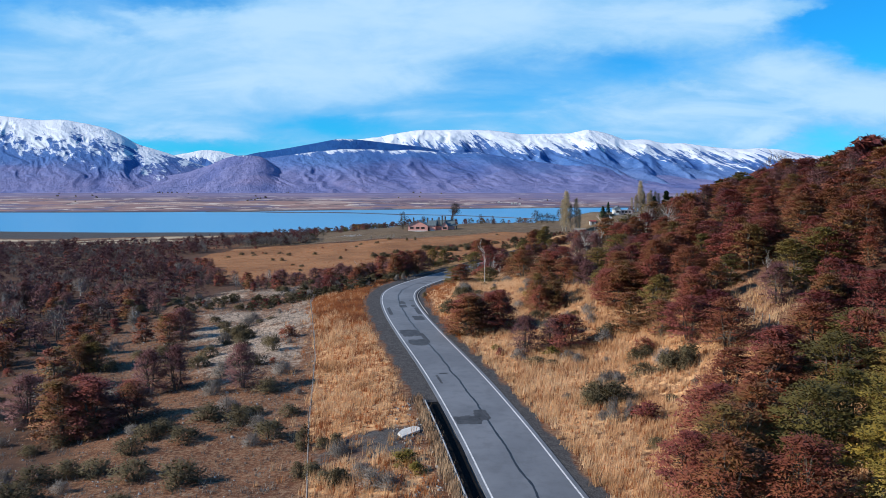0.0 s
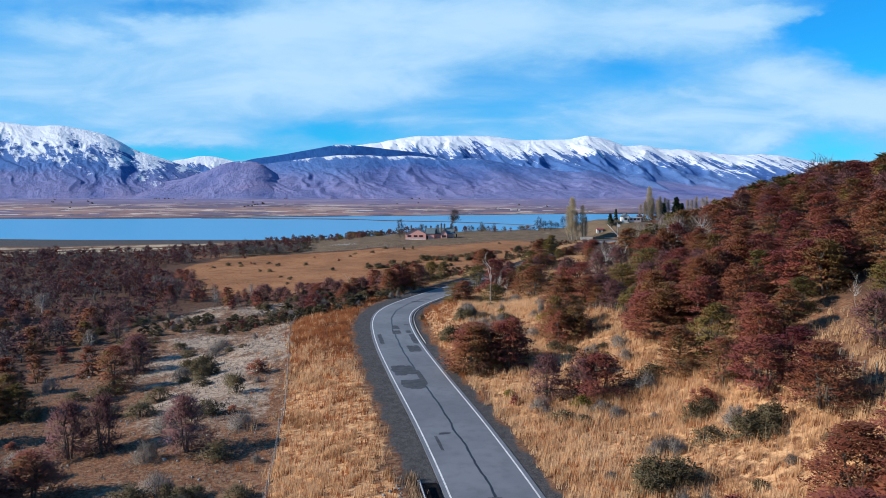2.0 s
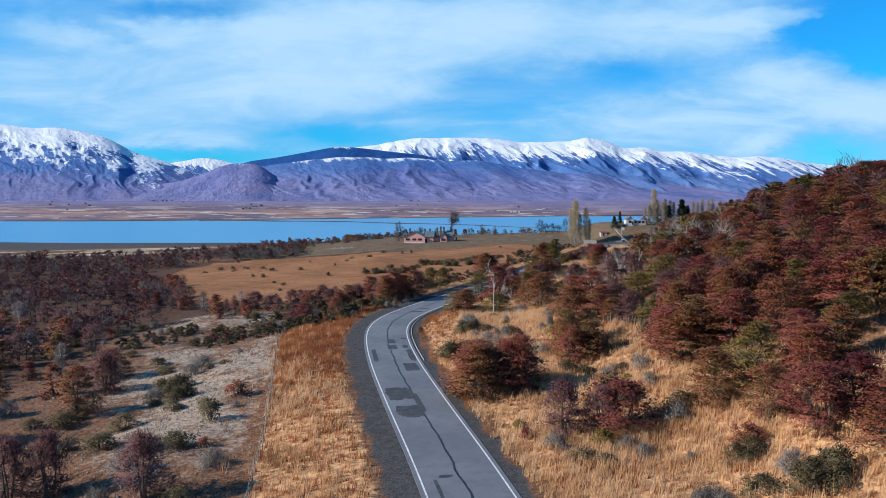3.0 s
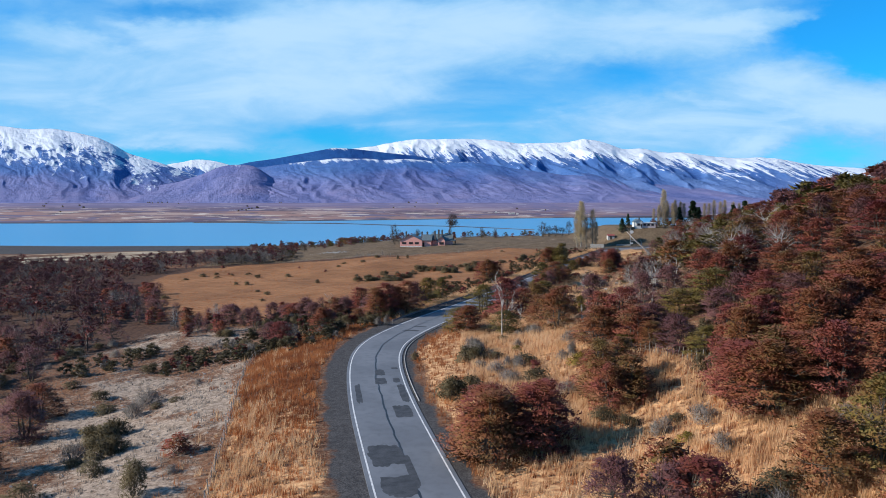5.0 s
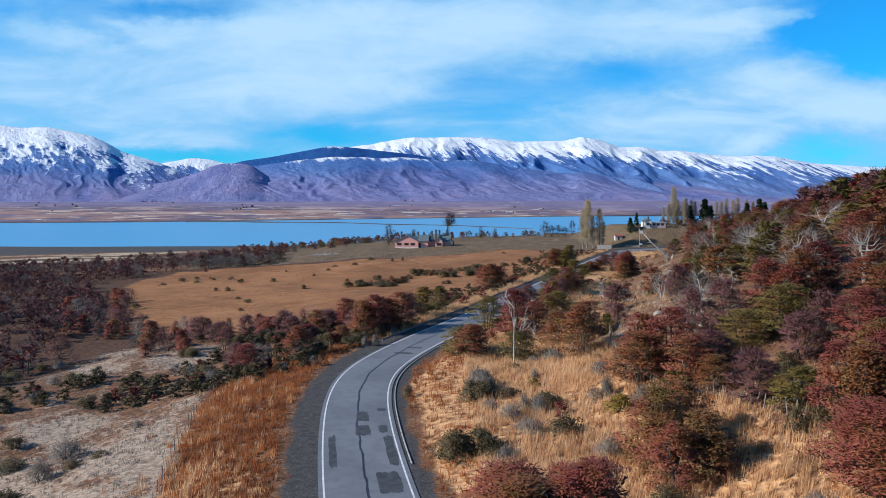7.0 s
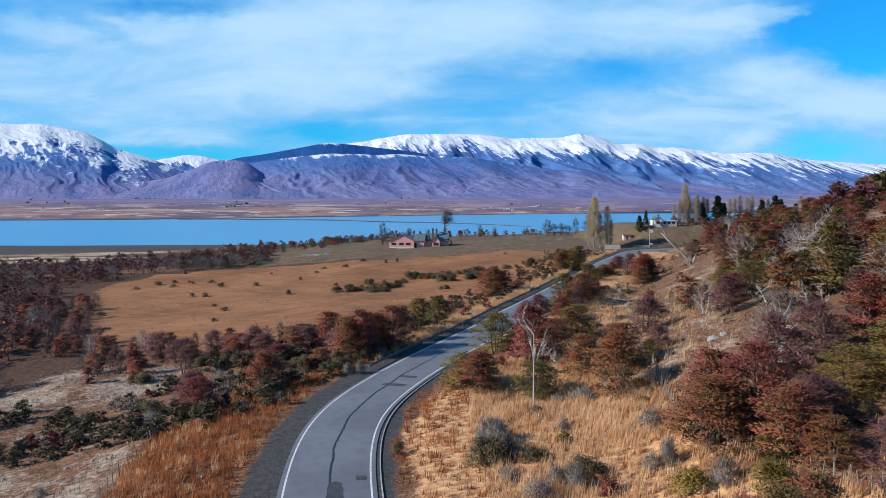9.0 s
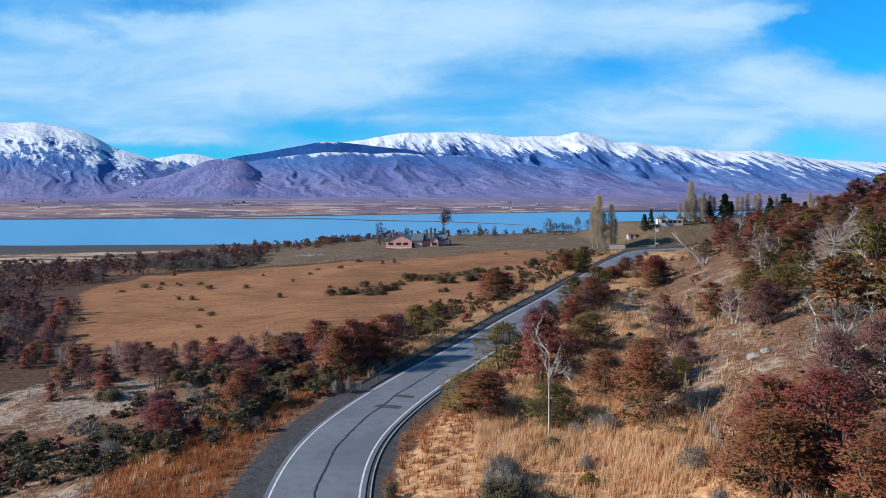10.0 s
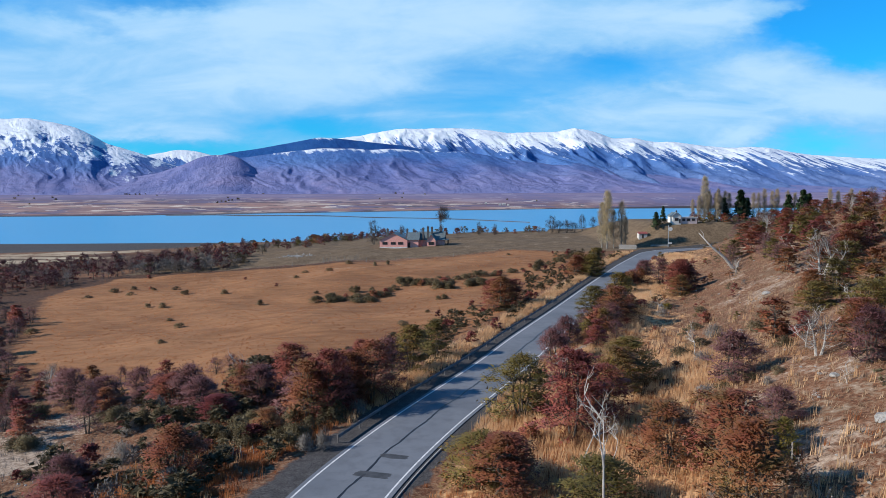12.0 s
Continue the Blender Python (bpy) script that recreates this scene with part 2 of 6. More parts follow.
# ---- materials ----
class Nodes:
    """Short hand for a node material."""

    def __init__(self, name, rough=0.85, metal=0.0, spec=0.3):
        self.mat = bpy.data.materials.new(name)
        self.mat.use_nodes = True
        self.nt = self.mat.node_tree
        self.bsdf = self.nt.nodes["Principled BSDF"]
        self.bsdf.inputs["Roughness"].default_value = rough
        self.bsdf.inputs["Metallic"].default_value = metal
        self.bsdf.inputs["Specular IOR Level"].default_value = spec

    def node(self, kind):
        return self.nt.nodes.new(kind)

    def link(self, a, b):
        self.nt.links.new(a, b)

    def put(self, value, socket):
        if isinstance(value, (int, float)):
            socket.default_value = value
        elif isinstance(value, tuple):
            socket.default_value = value if len(value) == len(socket.default_value) else (*value, 1)
        else:
            self.link(value, socket)

    def where(self, scale=(1, 1, 1), kind="Object"):
        m = self.node("ShaderNodeMapping")
        m.inputs["Scale"].default_value = scale
        self.link(self.node("ShaderNodeTexCoord").outputs[kind], m.inputs[0])
        return m.outputs[0]

    def place(self):
        return self.node("ShaderNodeNewGeometry").outputs["Position"]

    def noise(self, vec, scale, detail=4.0, rough=0.55, dist=0.0):
        n = self.node("ShaderNodeTexNoise")
        for k, v in (("Scale", scale), ("Detail", detail), ("Roughness", rough), ("Distortion", dist)):
            n.inputs[k].default_value = v
        self.link(vec, n.inputs["Vector"])
        return n.outputs["Fac"]

    def ramp(self, fac, lo, hi, a=0.0, b=1.0):
        n = self.node("ShaderNodeMapRange")
        n.interpolation_type = "SMOOTHSTEP"
        self.link(fac, n.inputs[0])
        for k, v in zip((1, 2, 3, 4), (lo, hi, a, b)):
            n.inputs[k].default_value = v
        return n.outputs[0]

    def calc(self, op, a, b=0.0):
        n = self.node("ShaderNodeMath")
        n.operation = op
        self.put(a, n.inputs[0])
        self.put(b, n.inputs[1])
        return n.outputs[0]

    def mix(self, fac, a, b, blend="MIX"):
        n = self.node("ShaderNodeMix")
        n.data_type, n.blend_type = "RGBA", blend
        self.put(fac, n.inputs[0])
        self.put(a, n.inputs[6])
        self.put(b, n.inputs[7])
        return n.outputs[2]

    def colours(self, fac, stops):
        n = self.node("ShaderNodeValToRGB")
        while len(n.color_ramp.elements) < len(stops):
            n.color_ramp.elements.new(0.5)
        for el, (p, c) in zip(n.color_ramp.elements, stops):
            el.position, el.color = p, (*c, 1)
        self.link(fac, n.inputs[0])
        return n.outputs[0]

    def alpha(self, name):
        n = self.node("ShaderNodeAttribute")
        n.attribute_name = name
        return n.outputs["Alpha"]

    def attr(self, name):
        n = self.node("ShaderNodeAttribute")
        n.attribute_name = name
        s = self.node("ShaderNodeSeparateColor")
        self.link(n.outputs["Color"], s.inputs[0])
        return s.outputs

    def bump(self, height, strength, dist):
        n = self.node("ShaderNodeBump")
        n.inputs["Strength"].default_value, n.inputs["Distance"].default_value = strength, dist
        self.link(height, n.inputs["Height"])
        self.link(n.outputs[0], self.bsdf.inputs["Normal"])

    def colour(self, value):
        self.put(value, self.bsdf.inputs["Base Color"])
        return self


def speckled(name, a, b, scale, rough=0.85, spec=0.3, metal=0.0, bump=0.0, size=0.02):
    """A plain worn surface: two tones at two scales, with a fine relief."""
    m = Nodes(name, rough, metal, spec)
    p = m.where()
    fac = m.calc("ADD", m.calc("MULTIPLY", m.noise(p, scale, 5), 0.6), m.calc("MULTIPLY", m.noise(p, scale * 9, 4), 0.4))
    m.colour(m.mix(m.ramp(fac, 0.35, 0.65), a, b))
    if bump:
        m.bump(m.noise(p, scale * 12, 4), bump, size)
    return m.mat


def leafy(name, stops, through=0.1, patch=0.9, spread=0.16):
    """Foliage: a tone for each tree, patches within it, and each leaf a little apart."""
    m = Nodes(name, 0.65, 0.0, 0.2)
    geo = m.node("ShaderNodeNewGeometry")
    one = m.node("ShaderNodeObjectInfo").outputs["Random"]
    fac = m.calc("ADD", m.calc("MULTIPLY", one, 0.38), m.calc("MULTIPLY", m.noise(geo.outputs["Position"], patch, 3), 0.95))
    fac = m.calc("ADD", m.calc("SUBTRACT", fac, spread * 0.5 + 0.14), m.calc("MULTIPLY", geo.outputs["Random Per Island"], spread))
    tone = m.node("ShaderNodeAttribute")
    tone.attribute_name = "tone"
    fac = m.calc("ADD", fac, tone.outputs["Fac"])
    col = m.colours(fac, stops)
    m.colour(col)
    thin = m.node("ShaderNodeBsdfTranslucent")
    m.link(col, thin.inputs[0])
    mixed = m.node("ShaderNodeMixShader")
    mixed.inputs[0].default_value = through
    m.link(m.bsdf.outputs[0], mixed.inputs[1])
    m.link(thin.outputs[0], mixed.inputs[2])
    m.link(mixed.outputs[0], m.nt.nodes["Material Output"].inputs[0])
    return m.mat


MAROON = leafy("maroon_leaves", [(0.15, (0.07616, 0.0224, 0.0224)), (0.36, (0.1568, 0.04256, 0.03696)), (0.52, (0.2072, 0.05936, 0.04032)), (0.66, (0.2128, 0.08064, 0.04032)), (0.8, (0.1456, 0.09296, 0.03584)), (0.95, (0.1792, 0.1288, 0.0336))], patch=0.5, spread=0.14)
RUST = leafy("rust_leaves", [(0.15, (0.099, 0.0275, 0.0198)), (0.36, (0.165, 0.0506, 0.0286)), (0.56, (0.1925, 0.0792, 0.033)), (0.74, (0.1375, 0.0913, 0.0308)), (0.92, (0.187, 0.132, 0.033))], patch=0.5, spread=0.13)
OLIVE = leafy("olive_leaves", [(0.15, (0.0528, 0.0451, 0.0154)), (0.4, (0.0968, 0.077, 0.0209)), (0.65, (0.143, 0.11, 0.0286)), (0.9, (0.1925, 0.099, 0.0308))])
YELLOW = leafy("yellow_leaves", [(0.2, (0.06, 0.052, 0.014)), (0.5, (0.115, 0.09, 0.019)), (0.75, (0.2, 0.145, 0.027)), (0.95, (0.34, 0.23, 0.036))])
CRIMSON = leafy("crimson_leaves", [(0.2, (0.082, 0.01804, 0.01968)), (0.5, (0.1394, 0.03034, 0.0287)), (0.9, (0.1722, 0.0574, 0.0328))])
MAUVE = leafy("mauve_twigs", [(0.2, (0.0779, 0.03444, 0.03608)), (0.5, (0.1394, 0.0615, 0.0615)), (0.9, (0.1845, 0.0943, 0.08856))], 0.1)
GREY_TWIG = leafy("grey_twigs", [(0.2, (0.1082, 0.09184, 0.08446)), (0.5, (0.1738, 0.1517, 0.1361)), (0.9, (0.2501, 0.2222, 0.2009))], 0.1)
SCRUB = leafy("scrub_leaves", [(0.15, (0.048, 0.038, 0.02)), (0.4, (0.086, 0.069, 0.037)), (0.65, (0.125, 0.1, 0.053)), (0.9, (0.17, 0.138, 0.078))], 0.25)
SAGE = leafy("sage_leaves", [(0.2, (0.11, 0.1, 0.09)), (0.5, (0.19, 0.172, 0.156)), (0.9, (0.27, 0.245, 0.215))], 0.2)
DARK_TWIG = leafy("dark_twigs", [(0.2, (0.042, 0.032, 0.03)), (0.5, (0.075, 0.058, 0.053)), (0.9, (0.115, 0.09, 0.082))], 0.1)
PINE = leafy("conifer_needles", [(0.2, (0.0123, 0.0246, 0.01148)), (0.5, (0.0246, 0.0451, 0.01804)), (0.9, (0.041, 0.0615, 0.0246))], 0.1)
POPLAR = leafy("poplar_leaves", [(0.2, (0.2952, 0.246, 0.1804)), (0.5, (0.3936, 0.328, 0.2214)), (0.9, (0.492, 0.3772, 0.164))], 0.3)
GRASS = leafy("golden_grass", [(0.05, (0.1831, 0.0833, 0.0382)), (0.3, (0.366, 0.1991, 0.0955)), (0.55, (0.5674, 0.3484, 0.1818)), (0.9, (0.7321, 0.5158, 0.3091))], 0.5, 0.35, 0.16)
GRASS_RUST = leafy("rust_grass", [(0.1, (0.1726, 0.05842, 0.02665)), (0.4, (0.3134, 0.1119, 0.04254)), (0.6, (0.4338, 0.1749, 0.06386)), (0.9, (0.597, 0.3284, 0.1492))], 0.5, 0.35, 0.16)
GRASS_BROWN = leafy("brown_grass", [(0.1, (0.132, 0.08101, 0.04856)), (0.5, (0.265, 0.1726, 0.1084)), (0.9, (0.4414, 0.313, 0.1952))], 0.2, 0.3, 0.4)
BARK = speckled("bark", (0.0492, 0.0369, 0.0287), (0.123, 0.1025, 0.082), 3.0, bump=0.6, size=0.03)
DEADWOOD = speckled("bleached_wood", (0.246, 0.2255, 0.205), (0.4592, 0.4346, 0.4018), 3.0, bump=0.5, size=0.02)
POST_WOOD = speckled("weathered_post", (0.1312, 0.1148, 0.0984), (0.2624, 0.2378, 0.205), 6.0, bump=0.5, size=0.01)
PAINT = speckled("road_paint", (0.41, 0.41, 0.41), (0.656, 0.656, 0.656), 2.5, 0.6, bump=0.2, size=0.005)
TAR = speckled("tar", (0.00984, 0.00984, 0.01148), (0.0246, 0.0246, 0.02788), 2.0, 0.5, 0.4, bump=0.3, size=0.01)
CONCRETE = speckled("pale_concrete", (0.287, 0.2788, 0.2624), (0.5084, 0.5002, 0.4756), 1.6, 0.9, bump=0.4, size=0.02)
STEEL = speckled("galvanised_steel", (0.205, 0.2132, 0.2296), (0.369, 0.3854, 0.41), 2.0, 0.55, 0.5, 0.4)
STONE = speckled("field_stone", (0.164, 0.1558, 0.1476), (0.3444, 0.328, 0.3034), 2.0, 0.9, bump=0.8, size=0.05)
BRICK = speckled("pink_brick", (0.5847, 0.2546, 0.2122), (0.7355, 0.3866, 0.33), 2.2, 0.9, bump=0.3, size=0.02)
WHITEWASH = speckled("whitewash", (0.492, 0.4674, 0.4264), (0.6396, 0.6232, 0.5904), 1.5, 0.85)
ROOFING = speckled("grey_green_roofing", (0.0738, 0.0943, 0.0984), (0.1312, 0.1558, 0.1599), 1.2, 0.5, 0.4, bump=0.2)
DARKWOOD = speckled("dark_timber", (0.0246, 0.01804, 0.01476), (0.0574, 0.041, 0.0328), 3.0, 0.7)
RED_PAINT = speckled("red_paint", (0.1804, 0.0492, 0.041), (0.246, 0.0738, 0.0574), 2.0, 0.6)


def make_glass():
    m = Nodes("window_glass", 0.08, 0.0, 0.6)
    p = m.where()
    return m.colour(m.mix(m.noise(p, 1.0), (0.0164, 0.0205, 0.0246), (0.041, 0.0492, 0.0574))).mat


GLASS = make_glass()


def make_asphalt():
    m = Nodes("asphalt", 0.82, 0.0, 0.35)
    p = m.place()
    lane = m.noise(p, 0.12, 3)
    worn = m.noise(p, 0.9, 5, 0.6)
    grit = m.noise(p, 14.0, 4, 0.7)
    col = m.mix(m.ramp(lane, 0.35, 0.65), (0.1001, 0.1112, 0.1315), (0.1372, 0.1501, 0.1732))
    col = m.mix(m.ramp(worn, 0.42, 0.72, 0.0, 0.45), col, (0.06486, 0.07135, 0.08339))
    col = m.mix(m.ramp(grit, 0.3, 0.7, 0.0, 0.3), col, (0.1575, 0.1575, 0.1622))
    m.bump(grit, 0.4, 0.01)
    return m.colour(col).mat


ASPHALT = make_asphalt()


def make_ground():
    m = Nodes("open_ground", 0.95, 0.0, 0.1)
    p = m.place()
    broad, mid, fine, grit = m.noise(p, 0.035, 4), m.noise(p, 0.22, 5, 0.6), m.noise(p, 1.3, 5, 0.65), m.noise(p, 7.0, 5, 0.7)
    edge = m.calc("MULTIPLY", m.calc("SUBTRACT", m.calc("ADD", m.calc("MULTIPLY", mid, 0.6), m.calc("MULTIPLY", fine, 0.4)), 0.5), 1.5)
    gold, pale, wood = m.attr("cover")[0:3]
    field, gravel, sand = m.attr("cover_two")[0:3]
    col = m.mix(m.ramp(mid, 0.35, 0.65), (0.0902, 0.03772, 0.0205), (0.1558, 0.07052, 0.0369))
    col = m.mix(m.ramp(fine, 0.45, 0.7, 0.0, 0.6), col, (0.2214, 0.1435, 0.0861))

    tuft = m.noise(p, 3.0, 5, 0.72)
    comb = m.node("ShaderNodeMapping")
    comb.inputs["Scale"].default_value = (0.12, 0.5, 1)
    m.link(p, comb.inputs[0])
    combed = m.noise(comb.outputs[0], 1.0, 5, 0.62, 0.4)
    col = m.mix(m.ramp(tuft, 0.51, 0.59, 0.0, 0.55), col, (0.2214, 0.1558, 0.1025))
    col = m.mix(m.ramp(tuft, 0.38, 0.47, 0.8, 0.0), col, (0.0451, 0.02952, 0.01968))

    def lay(col, mask, a, b, by):
        tone = m.mix(m.ramp(by, 0.35, 0.65), a, b)
        return m.mix(m.ramp(m.calc("ADD", mask, edge), 0.35, 0.65), col, tone)

    col = lay(col, wood, (0.041, 0.02378, 0.01722), (0.0902, 0.0492, 0.03116), fine)
    col = lay(col, m.alpha("cover"), (0.072, 0.05, 0.031), (0.15, 0.108, 0.068), m.calc("ADD", m.calc("MULTIPLY", fine, 0.6), m.calc("MULTIPLY", mid, 0.4)))
    col = lay(col, field, (0.1443, 0.06855, 0.03319), (0.267, 0.1335, 0.0635), m.calc("ADD", m.calc("MULTIPLY", m.calc("ADD", combed, broad), 0.42), m.calc("MULTIPLY", tuft, 0.16)))
    col = lay(col, gold, (0.2771, 0.1344, 0.06287), (0.5123, 0.3107, 0.1564), fine)
    col = lay(col, pale, (0.1328, 0.09545, 0.06888), (0.3641, 0.2873, 0.2214), m.calc("ADD", m.calc("MULTIPLY", fine, 0.45), m.calc("MULTIPLY", tuft, 0.55)))
    col = lay(col, sand, (0.2501, 0.1943, 0.1312), (0.3829, 0.3157, 0.2214), broad)
    col = lay(col, gravel, (0.02952, 0.02788, 0.0287), (0.082, 0.0779, 0.07708), m.calc("ADD", m.calc("MULTIPLY", fine, 0.35), m.calc("MULTIPLY", grit, 0.65)))
    col = m.mix(m.ramp(grit, 0.35, 0.7, 0.0, 0.35), col, m.mix(1.0, col, (1.55, 1.55, 1.55), "MULTIPLY"))
    m.bump(m.calc("ADD", fine, m.calc("MULTIPLY", tuft, 0.6)), 0.6, 0.12)
    return m.colour(col).mat


def make_plain():
    """Patchwork of heath, grass, bog and bare ground on the flats beyond the lake."""
    m = Nodes("far_flats", 0.95, 0.0, 0.1)
    p = m.where((0.7, 1.0, 1.0))
    a, b, c, e = m.noise(p, 0.0021, 4, 0.6), m.noise(p, 0.0062, 5, 0.65), m.noise(m.place(), 0.011, 5, 0.7), m.noise(p, 0.016, 4, 0.6)
    col = m.mix(m.ramp(a, 0.4, 0.58), (0.1148, 0.082, 0.1066), (0.2542, 0.1558, 0.1353))
    col = m.mix(m.ramp(b, 0.52, 0.58), col, (0.328, 0.246, 0.2173))
    col = m.mix(m.ramp(b, 0.42, 0.47, 1.0, 0.0), col, (0.123, 0.1066, 0.164))
    col = m.mix(m.ramp(c, 0.57, 0.61), col, (0.082, 0.0738, 0.0902))
    col = m.mix(m.ramp(e, 0.6, 0.63), col, (0.5084, 0.4428, 0.3854))
    # distance haze put into the colour: the flats fade to blue-mauve northwards
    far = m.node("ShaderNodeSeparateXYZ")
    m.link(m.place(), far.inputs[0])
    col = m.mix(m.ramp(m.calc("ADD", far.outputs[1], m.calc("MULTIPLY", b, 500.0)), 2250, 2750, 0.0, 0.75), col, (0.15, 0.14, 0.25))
    sepz = m.node("ShaderNodeSeparateXYZ")
    m.link(m.place(), sepz.inputs[0])
    col = m.mix(m.ramp(sepz.outputs[2], -13.9, -12.2, 1.0, 0.0), col, (0.0492, 0.041, 0.0451))
    return m.colour(col).mat


def make_water():
    m = Nodes("lake_water", 0.32, 0.0, 0.5)
    p = m.where((1, 0.35, 1))
    col = m.mix(m.noise(p, 0.004, 3), (0.032, 0.225, 0.44), (0.045, 0.27, 0.49))
    m.bump(m.noise(m.place(), 0.35, 4), 0.5, 0.6)
    return m.colour(col).mat


def make_mountain(name, line, band, low_tone, high_tone, meet, streak=1.0, slant=-40):
    """A lower and a bluer upper tone with haze in the colour, and snow that holds on the spurs over a broken line
    (height and depth in metres).
    """
    m = Nodes(name, 0.9, 0.0, 0.1)
    p = m.place()
    sep = m.node("ShaderNodeSeparateXYZ")
    m.link(p, sep.inputs[0])
    spur = m.node("ShaderNodeAttribute")
    spur.attribute_name = "spur"
    spur = spur.outputs["Fac"]
    turn, thin = m.node("ShaderNodeMapping"), m.node("ShaderNodeMapping")
    turn.inputs["Rotation"].default_value = (0, radians(slant), 0)
    thin.inputs["Scale"].default_value = (0.2, 0.1, 1.25)
    m.link(p, turn.inputs[0])
    m.link(turn.outputs[0], thin.inputs[0])
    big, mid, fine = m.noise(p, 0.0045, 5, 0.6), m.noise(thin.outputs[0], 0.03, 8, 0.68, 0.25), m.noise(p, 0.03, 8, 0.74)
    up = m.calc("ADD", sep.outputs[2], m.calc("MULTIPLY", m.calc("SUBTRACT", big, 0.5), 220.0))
    # upper slopes turn bluer: haze and the foothills' cloud shade, put into the colour
    rock = m.mix(m.ramp(up, meet - 70, meet + 70), low_tone, high_tone)
    rock = m.mix(m.ramp(big, 0.52, 0.66, 0.0, 0.5), rock, m.mix(1.0, rock, (1.5, 1.18, 1.0), "MULTIPLY"))
    # shade in the hollows between spurs is put into the colour, darker and bluer
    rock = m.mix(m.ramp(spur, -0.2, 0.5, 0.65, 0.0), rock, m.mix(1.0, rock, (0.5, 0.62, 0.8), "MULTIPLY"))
    rock = m.mix(m.ramp(mid, 0.44, 0.62, 0.0, 0.28), rock, m.mix(1.0, rock, (1.5, 1.4, 1.3), "MULTIPLY"))
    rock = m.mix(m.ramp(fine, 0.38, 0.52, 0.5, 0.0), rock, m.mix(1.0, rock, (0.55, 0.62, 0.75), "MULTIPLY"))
    rock = m.mix(m.ramp(fine, 0.6, 0.7, 0.0, 0.5), rock, m.mix(1.0, rock, (2.0, 1.75, 1.35), "MULTIPLY"))
    high = m.node("ShaderNodeAttribute")
    high.attribute_name = "high"
    snow = m.calc("DIVIDE", m.calc("SUBTRACT", high.outputs["Fac"], line), 2.0 * band)
    for n, at, amount in ((spur, 0.35, 0.3 * streak), (mid, 0.5, 4.4 * streak), (fine, 0.5, 1.5 * streak)):
        snow = m.calc("ADD", snow, m.calc("MULTIPLY", m.calc("SUBTRACT", n, at), amount))
    col = m.mix(m.ramp(snow, -0.12, 0.22), rock, (0.6396, 0.6888, 0.7544))
    m.bump(m.calc("ADD", m.calc("MULTIPLY", mid, 0.5), fine), 0.7, 22.0)
    return m.colour(col).mat


SHINGLE = speckled("dark_shingle", (0.0492, 0.0451, 0.0492), (0.0902, 0.082, 0.082), 0.02)
GROUND, PLAIN, WATER = make_ground(), make_plain(), make_water()


# ---- helpers for meshes ----
def part(name, bm, material, parent=None, label=""):
    """Links a bmesh as one mesh object, under a thing if one is given."""
    me = bpy.data.meshes.new(name)
    bm.to_mesh(me)
    bm.free()
    me.materials.append(material)
    ob = new(name, me)
    if parent is not None:
        ob.parent = parent
    if label:
        tagged(ob, label)
    return ob


def sheet(name, verts, faces, material, parent=None, smooth=False):
    """Links plain arrays as one mesh object."""
    me = bpy.data.meshes.new(name)
    me.from_pydata(verts if isinstance(verts, list) else np.asarray(verts).tolist(), [], faces if isinstance(faces, list) else np.asarray(faces).tolist())
    me.materials.append(material)
    if smooth:
        me.polygons.foreach_set("use_smooth", np.ones(len(me.polygons), bool))
    me.update()
    ob = new(name, me)
    if parent is not None:
        ob.parent = parent
    return ob


def rounded(ob, middle, squash, up=0.45, stray=0.35):
    """Leaf normals that follow the round of the crown, so that a tree takes the light as a whole."""
    me = ob.data
    n = len(me.polygons)
    mid, flat = np.zeros(n * 3, np.float32), np.zeros(n * 3, np.float32)
    me.polygons.foreach_get("center", mid)
    me.polygons.foreach_get("normal", flat)
    mid, flat = mid.reshape(-1, 3), flat.reshape(-1, 3)
    out = (mid - middle) / squash
    out /= np.linalg.norm(out, axis=1)[:, None] + 1e-6
    out[:, 2] += up
    against = (flat * out).sum(1) < 0
    for k in np.nonzero(against)[0]:
        me.polygons[int(k)].flip()
    flat[against] *= -1
    out += stray * flat
    out /= np.linalg.norm(out, axis=1)[:, None] + 1e-6
    sides = np.array([p.loop_total for p in me.polygons])
    me.polygons.foreach_set("use_smooth", np.ones(n, bool))
    me.normals_split_custom_set(np.repeat(out, sides, 0).tolist())
    me.update()
    return ob


def box(bm, x0, x1, y0, y1, z0, z1, m=None, bevel=0.0):
    """A box between two corners, its edges taken off."""
    made = bmesh.ops.create_cube(bm, size=1.0)["verts"]
    t = Matrix.Translation(((x0 + x1) / 2, (y0 + y1) / 2, (z0 + z1) / 2)) @ Matrix.Diagonal((x1 - x0, y1 - y0, z1 - z0, 1))
    bmesh.ops.transform(bm, matrix=(m @ t) if m else t, verts=made)
    if bevel:
        edges = list({e for v in made for e in v.link_edges})
        bmesh.ops.bevel(bm, geom=edges, offset=bevel, segments=1, affect="EDGES")
    return made


